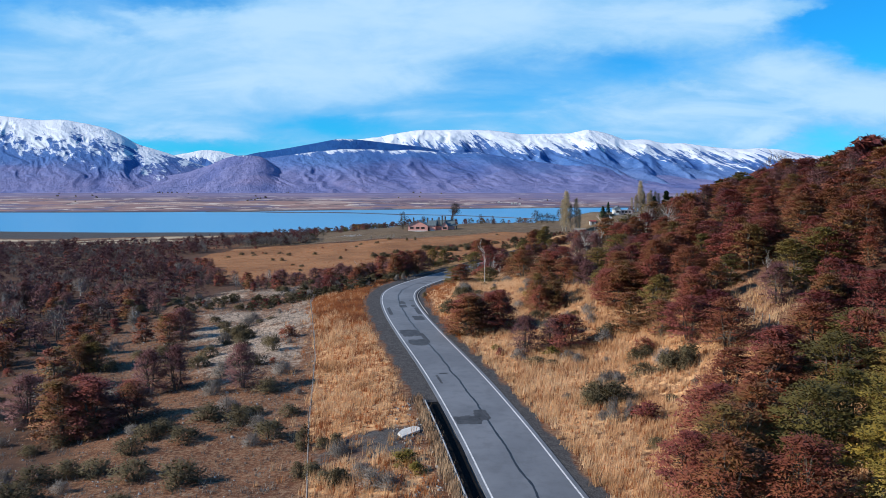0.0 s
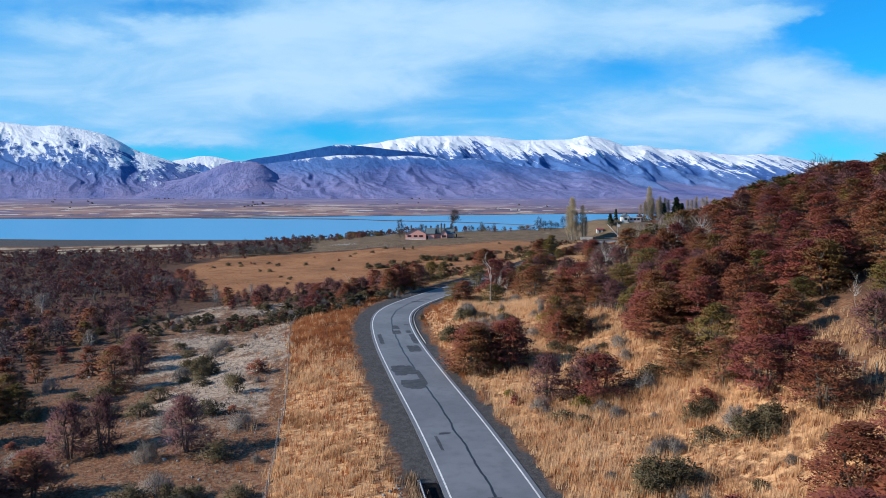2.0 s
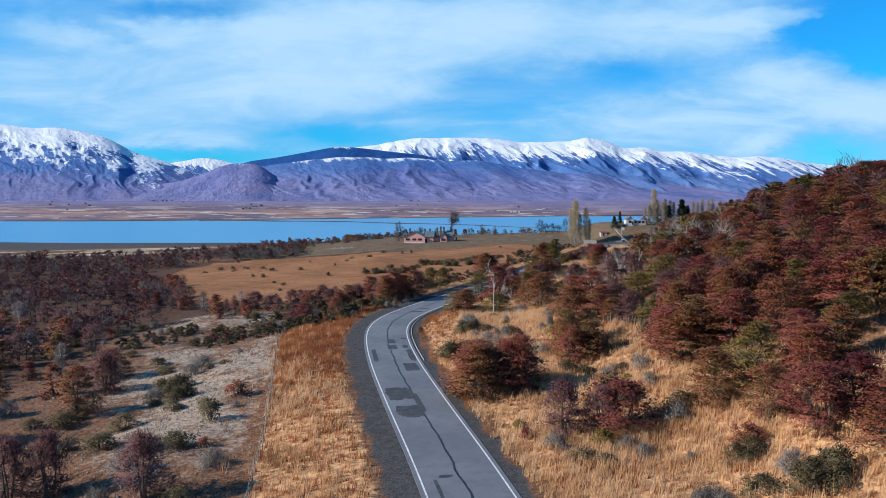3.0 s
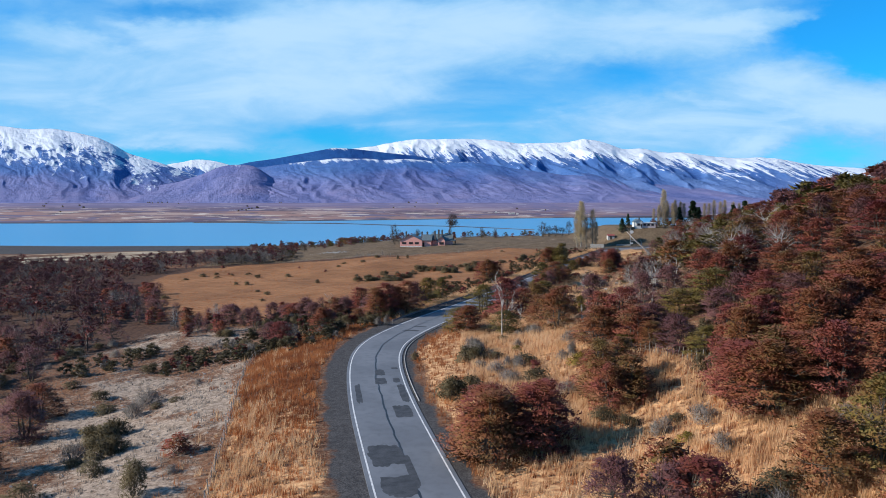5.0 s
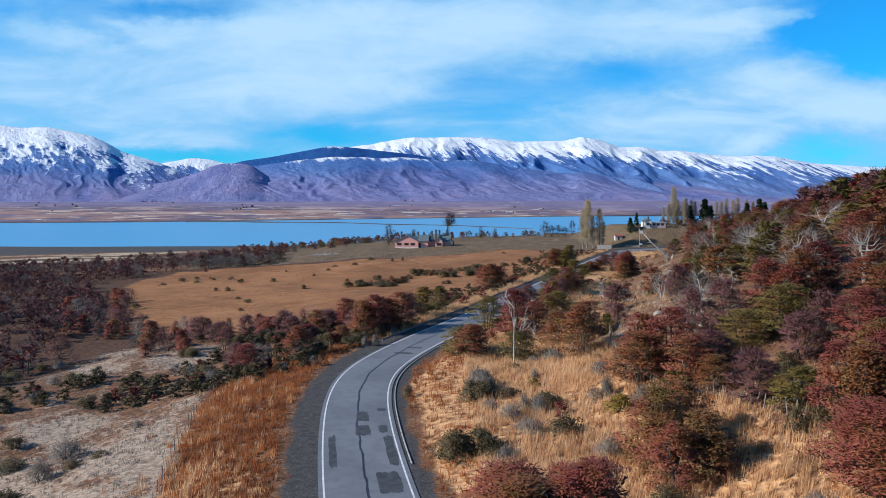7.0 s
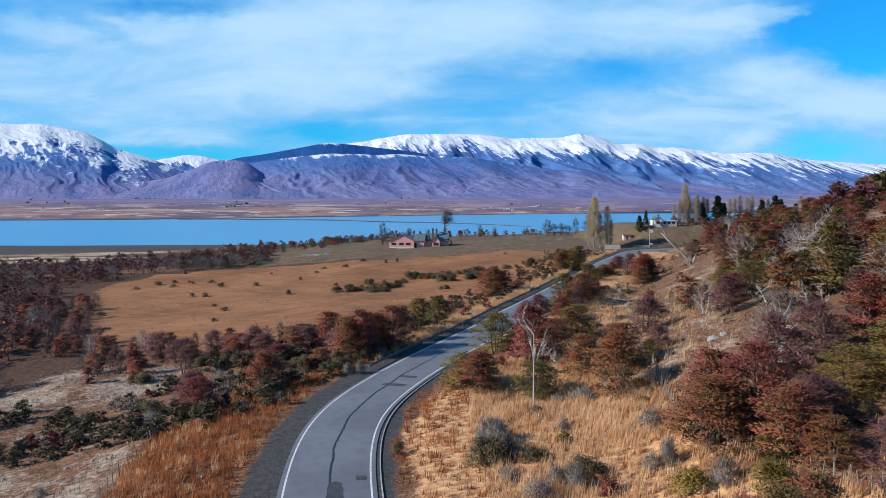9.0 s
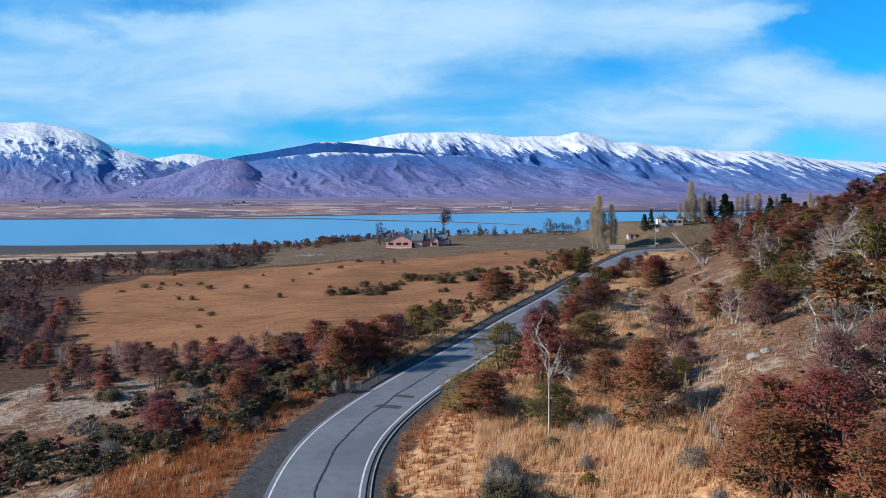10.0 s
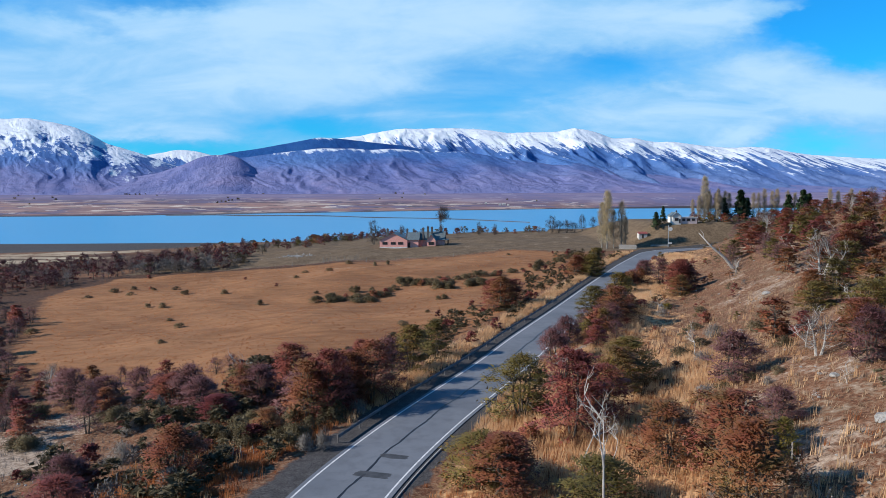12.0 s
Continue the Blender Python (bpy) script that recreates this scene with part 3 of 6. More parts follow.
def tube(verts, faces, path, radii, sides=5):
    """Adds a tapered tube along a path to lists of vertices and faces."""
    start = len(verts)
    if start:
        # a limb grows from the nearest point of the wood that is there
        near = np.asarray(verts, float) - np.asarray(tuple(path[0]), float)
        faces.append((start, start + 1, int(np.argmin((near * near).sum(1)))))
    for i, p in enumerate(path):
        a = Vector(path[min(i + 1, len(path) - 1)]) - Vector(path[max(i - 1, 0)])
        q = a.to_track_quat("Z", "Y")
        for k in range(sides):
            w = 2 * math.pi * k / sides
            verts.append(tuple(Vector(p) + q @ Vector((math.cos(w) * radii[i], math.sin(w) * radii[i], 0))))
    for i in range(len(path) - 1):
        for k in range(sides):
            a, b = start + i * sides + k, start + i * sides + (k + 1) % sides
            faces.append((a, b, b + sides, a + sides))
    faces.append(tuple(start + (len(path) - 1) * sides + k for k in range(sides)))


def put_on(x, y, turn=0.0, scale=(1, 1, 1), sink=0.0):
    """A pose on the land."""
    return Matrix.LocRotScale((x, y, float(land(x, y)) - sink), Euler((0, 0, turn)), scale)


# ---- the land ----
def lines(parts):
    out = [parts[0][0]]
    for lo, hi, step0, step1 in parts:
        s, at = step0, lo
        while at < hi:
            k = (at - lo) / (hi - lo)
            at += step0 + (step1 - step0) * k
            out.append(min(at, hi))
    return np.array(sorted(set(np.round(out, 3))))


def inside(x, y, poly):
    hit = np.zeros(x.shape, bool)
    for (x0, y0), (x1, y1) in zip(poly, poly[1:] + poly[:1]):
        cross = (y0 > y) != (y1 > y)
        hit ^= cross & (x < (x1 - x0) * (y - y0) / (y1 - y0 + 1e-9) + x0)
    return hit


FIELD = [(-34, 208), (-72, 240), (-112, 330), (-106, 366), (-68, 371), (-42, 369), (-2, 368), (30, 390), (58, 372), (28, 292), (4, 236), (-14, 205)]
BENCH = [(-14, 52), (-24, 50), (-33, 80), (-40, 112), (-50, 135), (-60, 168), (-42, 188), (-27, 178), (-26, 150), (-22, 115), (-17, 80)]


CLEARING = [(-66, 184), (-68, 212), (-50, 214), (-37, 206), (-33, 193), (-42, 183)]


def fence_side(x, y):
    """1 below the stake fence on the slope, next to 0 above it."""
    at = np.interp(y, [96, 118, 132, 141, 150, 158, 168, 178, 205], [64, 30, 25, 21.7, 20.4, 21.2, 23.2, 25, 34])
    return 0.16 + 0.84 * ramp01(at - x, -1.5, 1.5)


def verge_side(x, y):
    """1 between the old verge fence and the road, next to 0 beyond the fence; bare where the slab lies."""
    at = np.interp(y, [48, 70, 102, 128, 152, 166, 190], [-9.5, -13.4, -18.4, -23.5, -28.3, -29.5, -29.5])
    bare = ramp01(-np.abs(y - 64.5 - 0.2 * (x + 8)), -4.6, -2.6) * ramp01(-x, 2.0, 4.0)
    return (0.06 + 0.94 * ramp01(x - at, -0.8, 0.8)) * (1 - 0.88 * bare)


def near_mask(x, y, poly, soft):
    """1 inside a plan outline, fading over a few metres."""
    m = np.zeros(x.shape)
    for dx, dy in ((0, 0), (soft, 0), (-soft, 0), (0, soft), (0, -soft)):
        m += inside(x + dx, y + dy, poly)
    return m / 5


def covers(x, y):
    """What grows or lies on the land: seven masks in two sets."""
    e = off_road(x, y)
    verge_l = verge_side(x, y) * ramp01(-e, 6.5, 8) * ramp01(e, -24, -17) * ramp01(y, 40, 60) * ramp01(-y, -178, -160)
    slope_r = ramp01(y, 18, 46) * fence_side(x, y) * ramp01(e, 5.5, 7) * ramp01(-e, -42, -24) * ramp01(-y, -215, -150)
    patchy = 0.5 + 0.5 * waves(x, y, 14, 2.0)
    gold = np.maximum((0.35 + 0.5 * patchy) * verge_l * ramp01(-y, -140, -118) * ramp01(y, 40, 54) + 0.25 * verge_l * patchy, slope_r * (0.5 + 0.4 * patchy))
    gold = np.maximum(gold, ramp01(e, 5, 8) * ramp01(-e, -60, -30) * ramp01(y, 150, 200) * (0.25 + 0.6 * patchy) * ramp01(-e, -30, -14))
    streak = 0.5 + 0.5 * waves(x + 0.3 * y, y * 0.4, 5, 7.0)
    pale = np.maximum(near_mask(x, y, BENCH, 4.0) * (1 - 0.42 * ramp01(y, 140, 165)) * (0.44 + 0.5 * streak) * (0.95 + 0.4 * waves(x, y, 7, 4.0)) * (0.45 + 0.6 * ramp01(y, 85, 115)), 0.36 * ramp01(y, 95, 120) * ramp01(-e, 16, 22) * ramp01(e, -60, -45) * (0.5 + 0.5 * waves(x, y, 9, 5.0)) * ramp01(-y, -200, -150))
    wood = np.maximum(ramp01(-e, 45, 75) * (1 - near_mask(x, y, FIELD, 6.0)) * ramp01(-y, -560, -470), 0.75 * ramp01(e, 32, 55) * ramp01(-y, -200, -140))
    wood = np.maximum(wood, 0.62 * ramp01(-e, 30, 46) * ramp01(-y, -112, -84) * ramp01(y, 30, 45))
    wood = np.maximum(wood, 0.26 * ramp01(e, 22, 32) * ramp01(y, 120, 150))
    field = near_mask(x, y, FIELD, 5.0)
    gravel = np.maximum(ramp01(-e, 2, 3) * ramp01(e, -7.4, -5.6), ramp01(e, 2, 3) * ramp01(-e, -5.7, -4.7))
    bank = ramp01(-np.abs(y - 64.5 - 0.2 * (x + 8)), -5.2, -3.0) * ramp01(-e, 6, 8) * ramp01(e, -21, -15)
    mud = ramp01(y, 530, 556) * ramp01(-x, 110, 170) * ramp01(-y, -900, -850)
    gravel = np.maximum(np.maximum(gravel * ramp01(-y, -420, -400), 0.6 * bank), 0.8 * mud)
    sand = ramp01(-x, 110, 200) * ramp01(y, 428, 450) * ramp01(-y, -548, -530) * (0.5 + 0.7 * waves(x * 0.25, y, 14, 3.0))
    sand = np.maximum(sand, 0.3 * ramp01(-np.abs(y - 362 - 0.3 * x), -16, -4) * ramp01(x, -70, -40) * ramp01(-x, -50, -30))
    pale = np.maximum(pale, 0.52 * ramp01(e, 18, 30) * ramp01(y, 135, 165) * (0.6 + 0.5 * waves(x, y, 11, 3.0)))
    pale = np.maximum(pale, near_mask(x, y, CLEARING, 4.0) * (0.3 + 0.45 * streak))
    pale = np.maximum(pale, (0.16 + 0.22 * waves(x, y, 12, 5.0)) * ramp01(y, 370, 380) * ramp01(-y, -560, -520) * ramp01(x, -110, -60) * ramp01(-x, -90, -70))
    turf = 0.85 * ramp01(y, 368, 380) * ramp01(-y, -580, -540) * ramp01(x, -120, -100) * ramp01(-x, -230, -200)
    turf = np.maximum(turf * (1 - field), (0.3 + 0.35 * waves(x, y, 19, 2.0)) * ramp01(e, 24, 34) * ramp01(y, 125, 150))
    ones = np.ones_like(gold)
    return np.stack([gold, pale, wood, turf], -1), np.stack([field, gravel, sand, ones], -1)


def build_ground():
    xs = lines([(-3600, -400, 260, 30), (-400, -90, 26, 3), (-90, 90, 1.5, 1.5), (90, 300, 3, 16), (300, 3600, 30, 260)])
    ys = lines([(-400, 30, 24, 2), (30, 240, 1.4, 1.4), (240, 430, 1.6, 2.5), (430, 820, 4, 9), (820, 1900, 14, 30), (1900, 4300, 40, 160)])
    gx, gy = np.meshgrid(xs, ys)
    z = land(gx, gy)
    nx, ny = len(xs), len(ys)
    verts = np.stack([gx, gy, z], -1).reshape(-1, 3)
    k = (np.arange(ny - 1)[:, None] * nx + np.arange(nx - 1)[None]).ravel()
    ob = sheet("ground", verts, np.stack([k, k + 1, k + nx + 1, k + nx], -1), GROUND, smooth=True)
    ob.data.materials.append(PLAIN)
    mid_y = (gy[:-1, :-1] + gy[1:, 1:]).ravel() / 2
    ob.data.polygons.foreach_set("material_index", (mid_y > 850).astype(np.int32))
    for name, mask in zip(("cover", "cover_two"), covers(gx.ravel(), gy.ravel())):
        at = ob.data.attributes.new(name, "FLOAT_COLOR", "POINT")
        at.data.foreach_set("color", mask.astype(np.float32).ravel())
    tagged(ob, "dry autumn ground of rusty earth, golden grass and grey gravel", "ground", kind="structure")


def build_lake():
    ob = sheet("water", [(-3600, 560, LAKE), (3600, 560, LAKE), (3600, 1900, LAKE), (-3600, 1900, LAKE)], [(0, 1, 2, 3)], WATER)
    tagged(ob, "wide turquoise blue lake with a faint ripple", "lake", kind="structure")


def build_mountain(name, label, skyline, d_foot, d_crest, d_back, seed, material, rough=1.0, belly=0.0, spur=240.0, lean=0.0, follow=0.0):
    """A range: its skyline as bearing (metres aside per metre ahead) and rise per metre; spurs and gullies run down its face."""
    crest = smooth_line(skyline, 0.005, 0.001)
    bs = np.linspace(skyline[0][0], skyline[-1][0], 520)
    ds = np.concatenate([np.linspace(d_foot, d_crest, 84), np.linspace(d_crest, d_back, 7)[1:]])
    verts, spurs, highs = [], [], []
    tops = [21 + d_crest * float(crest(b)) for b in bs]
    base = 14.0

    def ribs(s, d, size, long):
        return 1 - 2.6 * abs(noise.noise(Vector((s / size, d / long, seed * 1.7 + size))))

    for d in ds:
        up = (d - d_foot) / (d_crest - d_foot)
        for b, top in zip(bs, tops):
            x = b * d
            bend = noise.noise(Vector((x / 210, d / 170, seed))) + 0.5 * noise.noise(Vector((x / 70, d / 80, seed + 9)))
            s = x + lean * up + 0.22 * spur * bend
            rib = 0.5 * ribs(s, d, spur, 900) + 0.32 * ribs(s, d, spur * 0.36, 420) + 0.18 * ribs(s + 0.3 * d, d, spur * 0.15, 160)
            if up <= 1:
                f = (0.75 - belly) * up ** 1.2 + 0.25 * up ** 2.2 + belly * math.sin(up * 1.5708)
                shape = min(1, 3.6 * up * (1 - up) + 0.1 * up)
                z = base + (top - base) * f + max(top, 60) * shape * 0.24 * (rib - 0.35) * rough
                z = min(z, top * (0.35 + 0.65 * up) + 4)
            else:
                z = top - (up - 1) * top * 2.2
            verts.append((x, d, z))
            spurs.append(rib)
            highs.append(z + follow * (max(tops) - top))
    n = len(bs)
    k = (np.arange(len(ds) - 1)[:, None] * n + np.arange(n - 1)[None]).ravel()
    ob = sheet(name, verts, np.stack([k, k + 1, k + n + 1, k + n], -1), material, smooth=True)
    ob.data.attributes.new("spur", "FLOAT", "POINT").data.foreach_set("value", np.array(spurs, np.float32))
    # how high it is for the snow, which reaches lower where the crest is lower
    ob.data.attributes.new("high", "FLOAT", "POINT").data.foreach_set("value", np.array(highs, np.float32))
    tagged(ob, label, "mountain", kind="structure")


def build_spit():
    """A long low bar of dark shingle in the lake."""
    verts, faces = [], []
    n = 60
    for i in range(n + 1):
        k = i / n
        x = -470 + 600 * k
        y = 1230 - 0.95 * (x + 40) - 0.001 * (x + 40) ** 2 + 14 * math.sin(k * 17)
        w = (5 + 55 * (1 - k) ** 1.6) * (1 + 0.3 * math.sin(k * 31)) * min(1, (1 - k) * 9 + 0.1)
        for j, h in ((-1, -1.5), (-0.4, 0.9), (0.4, 0.9), (1, -1.5)):
            verts.append((x, y + w * j, LAKE + h))
    for i in range(n):
        for j in range(3):
            a = i * 4 + j
            faces.append((a, a + 4, a + 5, a + 1))
    tagged(sheet("ground_spit", verts, faces, SHINGLE, smooth=True), "long low spit of dark shingle in the lake", "spit", kind="structure")


def rise(rows):
    """Bearings and rises from angles across and up, in thousandths."""
    return [(b / 1000, u / 1000) for b, u in rows]


build_ground()
build_lake()
build_spit()
# first two tones carry the blue of distance haze, the third is dark blue
HAZY_HEATH, HAZE_BLUE, DARK_SLOPE = (0.1599, 0.1722, 0.3321), (0.0615, 0.1394, 0.3444), (0.01804, 0.0779, 0.246)
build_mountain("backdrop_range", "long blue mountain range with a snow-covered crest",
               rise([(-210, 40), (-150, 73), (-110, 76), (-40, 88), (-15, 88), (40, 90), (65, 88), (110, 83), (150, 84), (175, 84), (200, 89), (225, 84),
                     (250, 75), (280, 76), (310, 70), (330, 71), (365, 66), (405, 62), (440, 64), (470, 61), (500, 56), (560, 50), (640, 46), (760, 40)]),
               2950, 3900, 4200, 3.1, make_mountain("snowy_range", 278, 50, (0.115, 0.176, 0.353), HAZE_BLUE, 120, 1.0, slant=-48), 0.75, spur=230, lean=220, follow=0.8)
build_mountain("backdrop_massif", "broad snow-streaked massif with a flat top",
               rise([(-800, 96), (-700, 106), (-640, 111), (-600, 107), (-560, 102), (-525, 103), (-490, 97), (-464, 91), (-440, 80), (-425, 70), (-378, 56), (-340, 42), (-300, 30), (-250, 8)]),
               2750, 3750, 4100, 11.3, make_mountain("snowy_massif", 268, 80, HAZY_HEATH, HAZE_BLUE, 130, 1.05, slant=-31), 0.25, belly=0.3, spur=230, lean=520, follow=0.4)
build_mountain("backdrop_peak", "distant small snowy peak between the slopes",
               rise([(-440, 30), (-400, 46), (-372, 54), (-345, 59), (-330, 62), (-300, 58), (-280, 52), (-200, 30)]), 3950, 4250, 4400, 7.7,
               make_mountain("snowy_peak", 205, 30, HAZE_BLUE, HAZE_BLUE, 150), 0.5)
build_mountain("backdrop_shoulder", "dark blue mountain shoulder below the snow",
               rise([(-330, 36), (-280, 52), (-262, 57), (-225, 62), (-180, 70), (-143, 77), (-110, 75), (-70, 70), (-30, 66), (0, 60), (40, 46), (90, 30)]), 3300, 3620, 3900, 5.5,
               make_mountain("dark_shoulder", 300, 20, DARK_SLOPE, DARK_SLOPE, 150, 0.6), 0.15)
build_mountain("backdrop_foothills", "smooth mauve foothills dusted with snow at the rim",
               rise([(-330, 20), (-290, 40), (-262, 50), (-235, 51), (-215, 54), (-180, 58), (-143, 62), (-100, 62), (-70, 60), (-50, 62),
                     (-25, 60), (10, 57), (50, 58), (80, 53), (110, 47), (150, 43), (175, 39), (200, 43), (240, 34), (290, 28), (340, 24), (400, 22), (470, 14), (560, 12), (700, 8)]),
               2650, 3420, 3560, 8.8, make_mountain("mauve_foothills", 222, 26, HAZY_HEATH, HAZE_BLUE, 140, 0.6), 0.55, belly=0.12, spur=300, lean=260)
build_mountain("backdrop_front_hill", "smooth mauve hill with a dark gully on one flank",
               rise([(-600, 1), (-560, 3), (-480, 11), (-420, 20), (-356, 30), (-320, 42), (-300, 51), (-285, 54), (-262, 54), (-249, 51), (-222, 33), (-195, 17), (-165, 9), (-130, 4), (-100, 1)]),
               2600, 3200, 3330, 14.2, make_mountain("mauve_hill", 205, 30, HAZY_HEATH, HAZE_BLUE, 260, 0.5), 0.3, belly=0.1, spur=260, lean=-120)


# ---- the road ----
def edge_line(y0, y1, step=1.0):
    """Points along the road's middle, with the way to its right."""
    out = []
    for y in np.arange(y0, y1 + 0.01, step):
        k = float(road_x(y + 1) - road_x(y - 1)) / 2
        n = Vector((1, -k, 0)).normalized()
        out.append((Vector((float(road_x(y)), y, float(road_z(y)))), n))
    return out


def strip(name, y0, y1, off0, off1, lift, material, parent, step=1.0, thick=0.0, wobble=0.0, label="", seed=0):
    """A band along the road between two offsets from its middle."""
    verts, faces = [], []
    rnd = random.Random(seed)
    pts = edge_line(y0, y1, step)
    for i, (c, n) in enumerate(pts):
        w = wobble * (noise.noise(Vector((c.y * 0.23, seed, 0))) * 1.6 + rnd.uniform(-0.25, 0.25))
        v = wobble * 0.35 * noise.noise(Vector((c.y * 0.9, seed + 5, 0)))
        verts += [c + n * (off0 + w - v) + Vector((0, 0, lift)), c + n * (off1 + w + v) + Vector((0, 0, lift))]
        if thick:
            verts += [c + n * (off0 + w - v) + Vector((0, 0, lift - thick)), c + n * (off1 + w + v) + Vector((0, 0, lift - thick))]
    s = 4 if thick else 2
    for i in range(len(pts) - 1):
        a, b = i * s, (i + 1) * s
        faces.append((a, a + 1, b + 1, b))
        if thick:
            faces += [(a + 2, a, b, b + 2), (a + 1, a + 3, b + 3, b + 1)]
    if thick:
        e = (len(pts) - 1) * s
        faces += [(0, 2, 3, 1), (e, e + 1, e + 3, e + 2)]
    ob = sheet(name, [tuple(v) for v in verts], faces, material, parent)
    if label:
        tagged(ob, label)
    return ob


def blot(name, y, off, length, width, material, parent, seed, lift=0.006):
    """An uneven dark mend on the road."""
    k = float(road_x(y + 1) - road_x(y - 1)) / 2
    n = Vector((1, -k, 0)).normalized()
    ahead = Vector((k, 1, 0)).normalized()
    c = Vector((float(road_x(y)), y, float(road_z(y)) + lift)) + n * off
    rnd = random.Random(seed)
    ring = []
    for i in range(48):
        w = 2 * math.pi * i / 48
        sx, sy = math.cos(w), math.sin(w)
        r = 1 / max(abs(sx), abs(sy)) ** 0.7 * (1 + rnd.uniform(-0.07, 0.07) + 0.22 * noise.noise(Vector((sx * 1.6, sy * 1.6, seed * 3.1))))
        q = c + n * (sx * r * width / 2) + ahead * (sy * r * length / 2)
        q.z = float(road_z(q.y)) + lift
        ring.append(tuple(q))
    return sheet(name, ring, [tuple(range(48))], material, parent)


def build_road():
    road = tagged(new("road"), "two-lane grey asphalt road with white edge lines and tar mends", "road", kind="structure")
    strip("pavement", -120, 380, -3.8, 3.8, 0.0, ASPHALT, road, thick=0.3)
    strip("edge_line", -120, 380, -3.45, -3.3, 0.004, PAINT, road, label="worn white edge line")
    strip("edge_line", -120, 380, 3.3, 3.45, 0.004, PAINT, road, label="worn white edge line")
    strip("crack_seal", -40, 240, -0.05, 0.15, 0.005, TAR, road, step=0.6, wobble=0.16, label="black tar along the middle joint", seed=2)
    for y, off, ln, wd, sd in ((70.6, -1.9, 2.6, 2.8, 1), (72, -0.2, 3.2, 1.5, 2), (113.6, -1.5, 5.4, 3.0, 3), (106.6, -1.2, 4.4, 2.8, 4), (88.5, -1.2, 0.6, 1.2, 5),
                               (144.1, 0.55, 3.0, 1.3, 6), (139.6, 0.45, 3.0, 1.5, 7), (146.4, 2.6, 1.0, 0.9, 8), (139.8, 2.5, 2.4, 0.9, 9), (133.6, 2.75, 8.0, 0.9, 10),
                               (126.4, 1.9, 4.4, 1.9, 11), (134.2, -2.5, 8.5, 0.7, 12), (109.5, 0.2, 7.0, 0.7, 13), (86, -2.2, 4, 0.3, 14), (176, 0.8, 1.2, 3.0, 15), (180, 1.0, 1.0, 2.6, 16)):
        blot("tar_mend", y, off, ln, wd, MEND, road, sd)
    # black strip laid in to stand for the barrier's shade on the shoulder
    strip("rail_shade", 26, 77, -5.3, -4.0, 0.012, RAIL_SHADE, road, thick=0.1, wobble=0.1, label="black strip added for the shade beside the barrier", seed=9)
    kerb = tagged(new("kerb"), "low pale concrete kerb along the inside of the bend", "kerb", kind="structure")
    strip("kerb_run", 130, 183, 4.14, 4.24, 0.04, KERB, kerb, thick=0.35)


# near-black colour for the strip that stands for the barrier's shade
RAIL_SHADE = speckled("rail_shade_black", (0.00492, 0.00492, 0.00574), (0.01312, 0.0123, 0.0123), 3.0, 0.97, 0.05, bump=0.5, size=0.03)
KERB = speckled("grey_kerb", (0.2132, 0.205, 0.1968), (0.3608, 0.3526, 0.3362), 1.6, 0.9)
OLD_STEEL = speckled("weathered_steel", (0.0738, 0.0738, 0.0779), (0.164, 0.164, 0.1722), 0.6, 0.7, 0.3, 0.2)
MEND = speckled("dark_mend", (0.02952, 0.03116, 0.03526), (0.0615, 0.06396, 0.07052), 1.2, 0.75, bump=0.3, size=0.01)
build_road()


def build_guardrail(y0, y1, off, label, metal):
    """Galvanised W-beam on posts along the road."""
    rail = tagged(new("guardrail"), label, "guardrail", group="guardrails along the road")
    prof = [(-0.02, 0.44), (0.05, 0.5), (-0.02, 0.57), (-0.02, 0.61), (0.05, 0.68), (-0.02, 0.75)]
    verts, faces = [], []
    pts = edge_line(y0, y1, 1.0)
    for c, n in pts:
        for dx, dz in prof:
            verts.append(tuple(c + n * (off + dx) + Vector((0, 0, dz - 0.02))))
        for dx, dz in reversed(prof):
            verts.append(tuple(c + n * (off + dx - 0.015) + Vector((0, 0, dz - 0.02))))
    s = 2 * len(prof)
    for i in range(len(pts) - 1):
        for k in range(s):
            a, b = i * s + k, i * s + (k + 1) % s
            faces.append((a, b, b + s, a + s))
    sheet("beam", verts, faces, metal, rail)
    bm = bmesh.new()
    box(bm, -0.07, 0.07, -0.05, 0.05, -0.7, 0.72, bevel=0.01)
    first = part("post", bm, metal, rail)
    placed = [p for i, p in enumerate(pts) if i % 4 == 0]
    for i, (c, n) in enumerate(placed):
        ob = first
        if i:
            ob = first.copy()
            scene.collection.objects.link(ob)
        ob.matrix_basis = Matrix.LocRotScale(c + n * (off - 0.12), Euler((0, 0, math.atan2(n.y, n.x))), None)
    return rail


build_guardrail(28, 76, -5.5, "galvanised steel crash barrier ending beside the gravel shoulder", STEEL)
build_guardrail(181.5, 300, -5.0, "long galvanised steel crash barrier along the outer bend", OLD_STEEL)


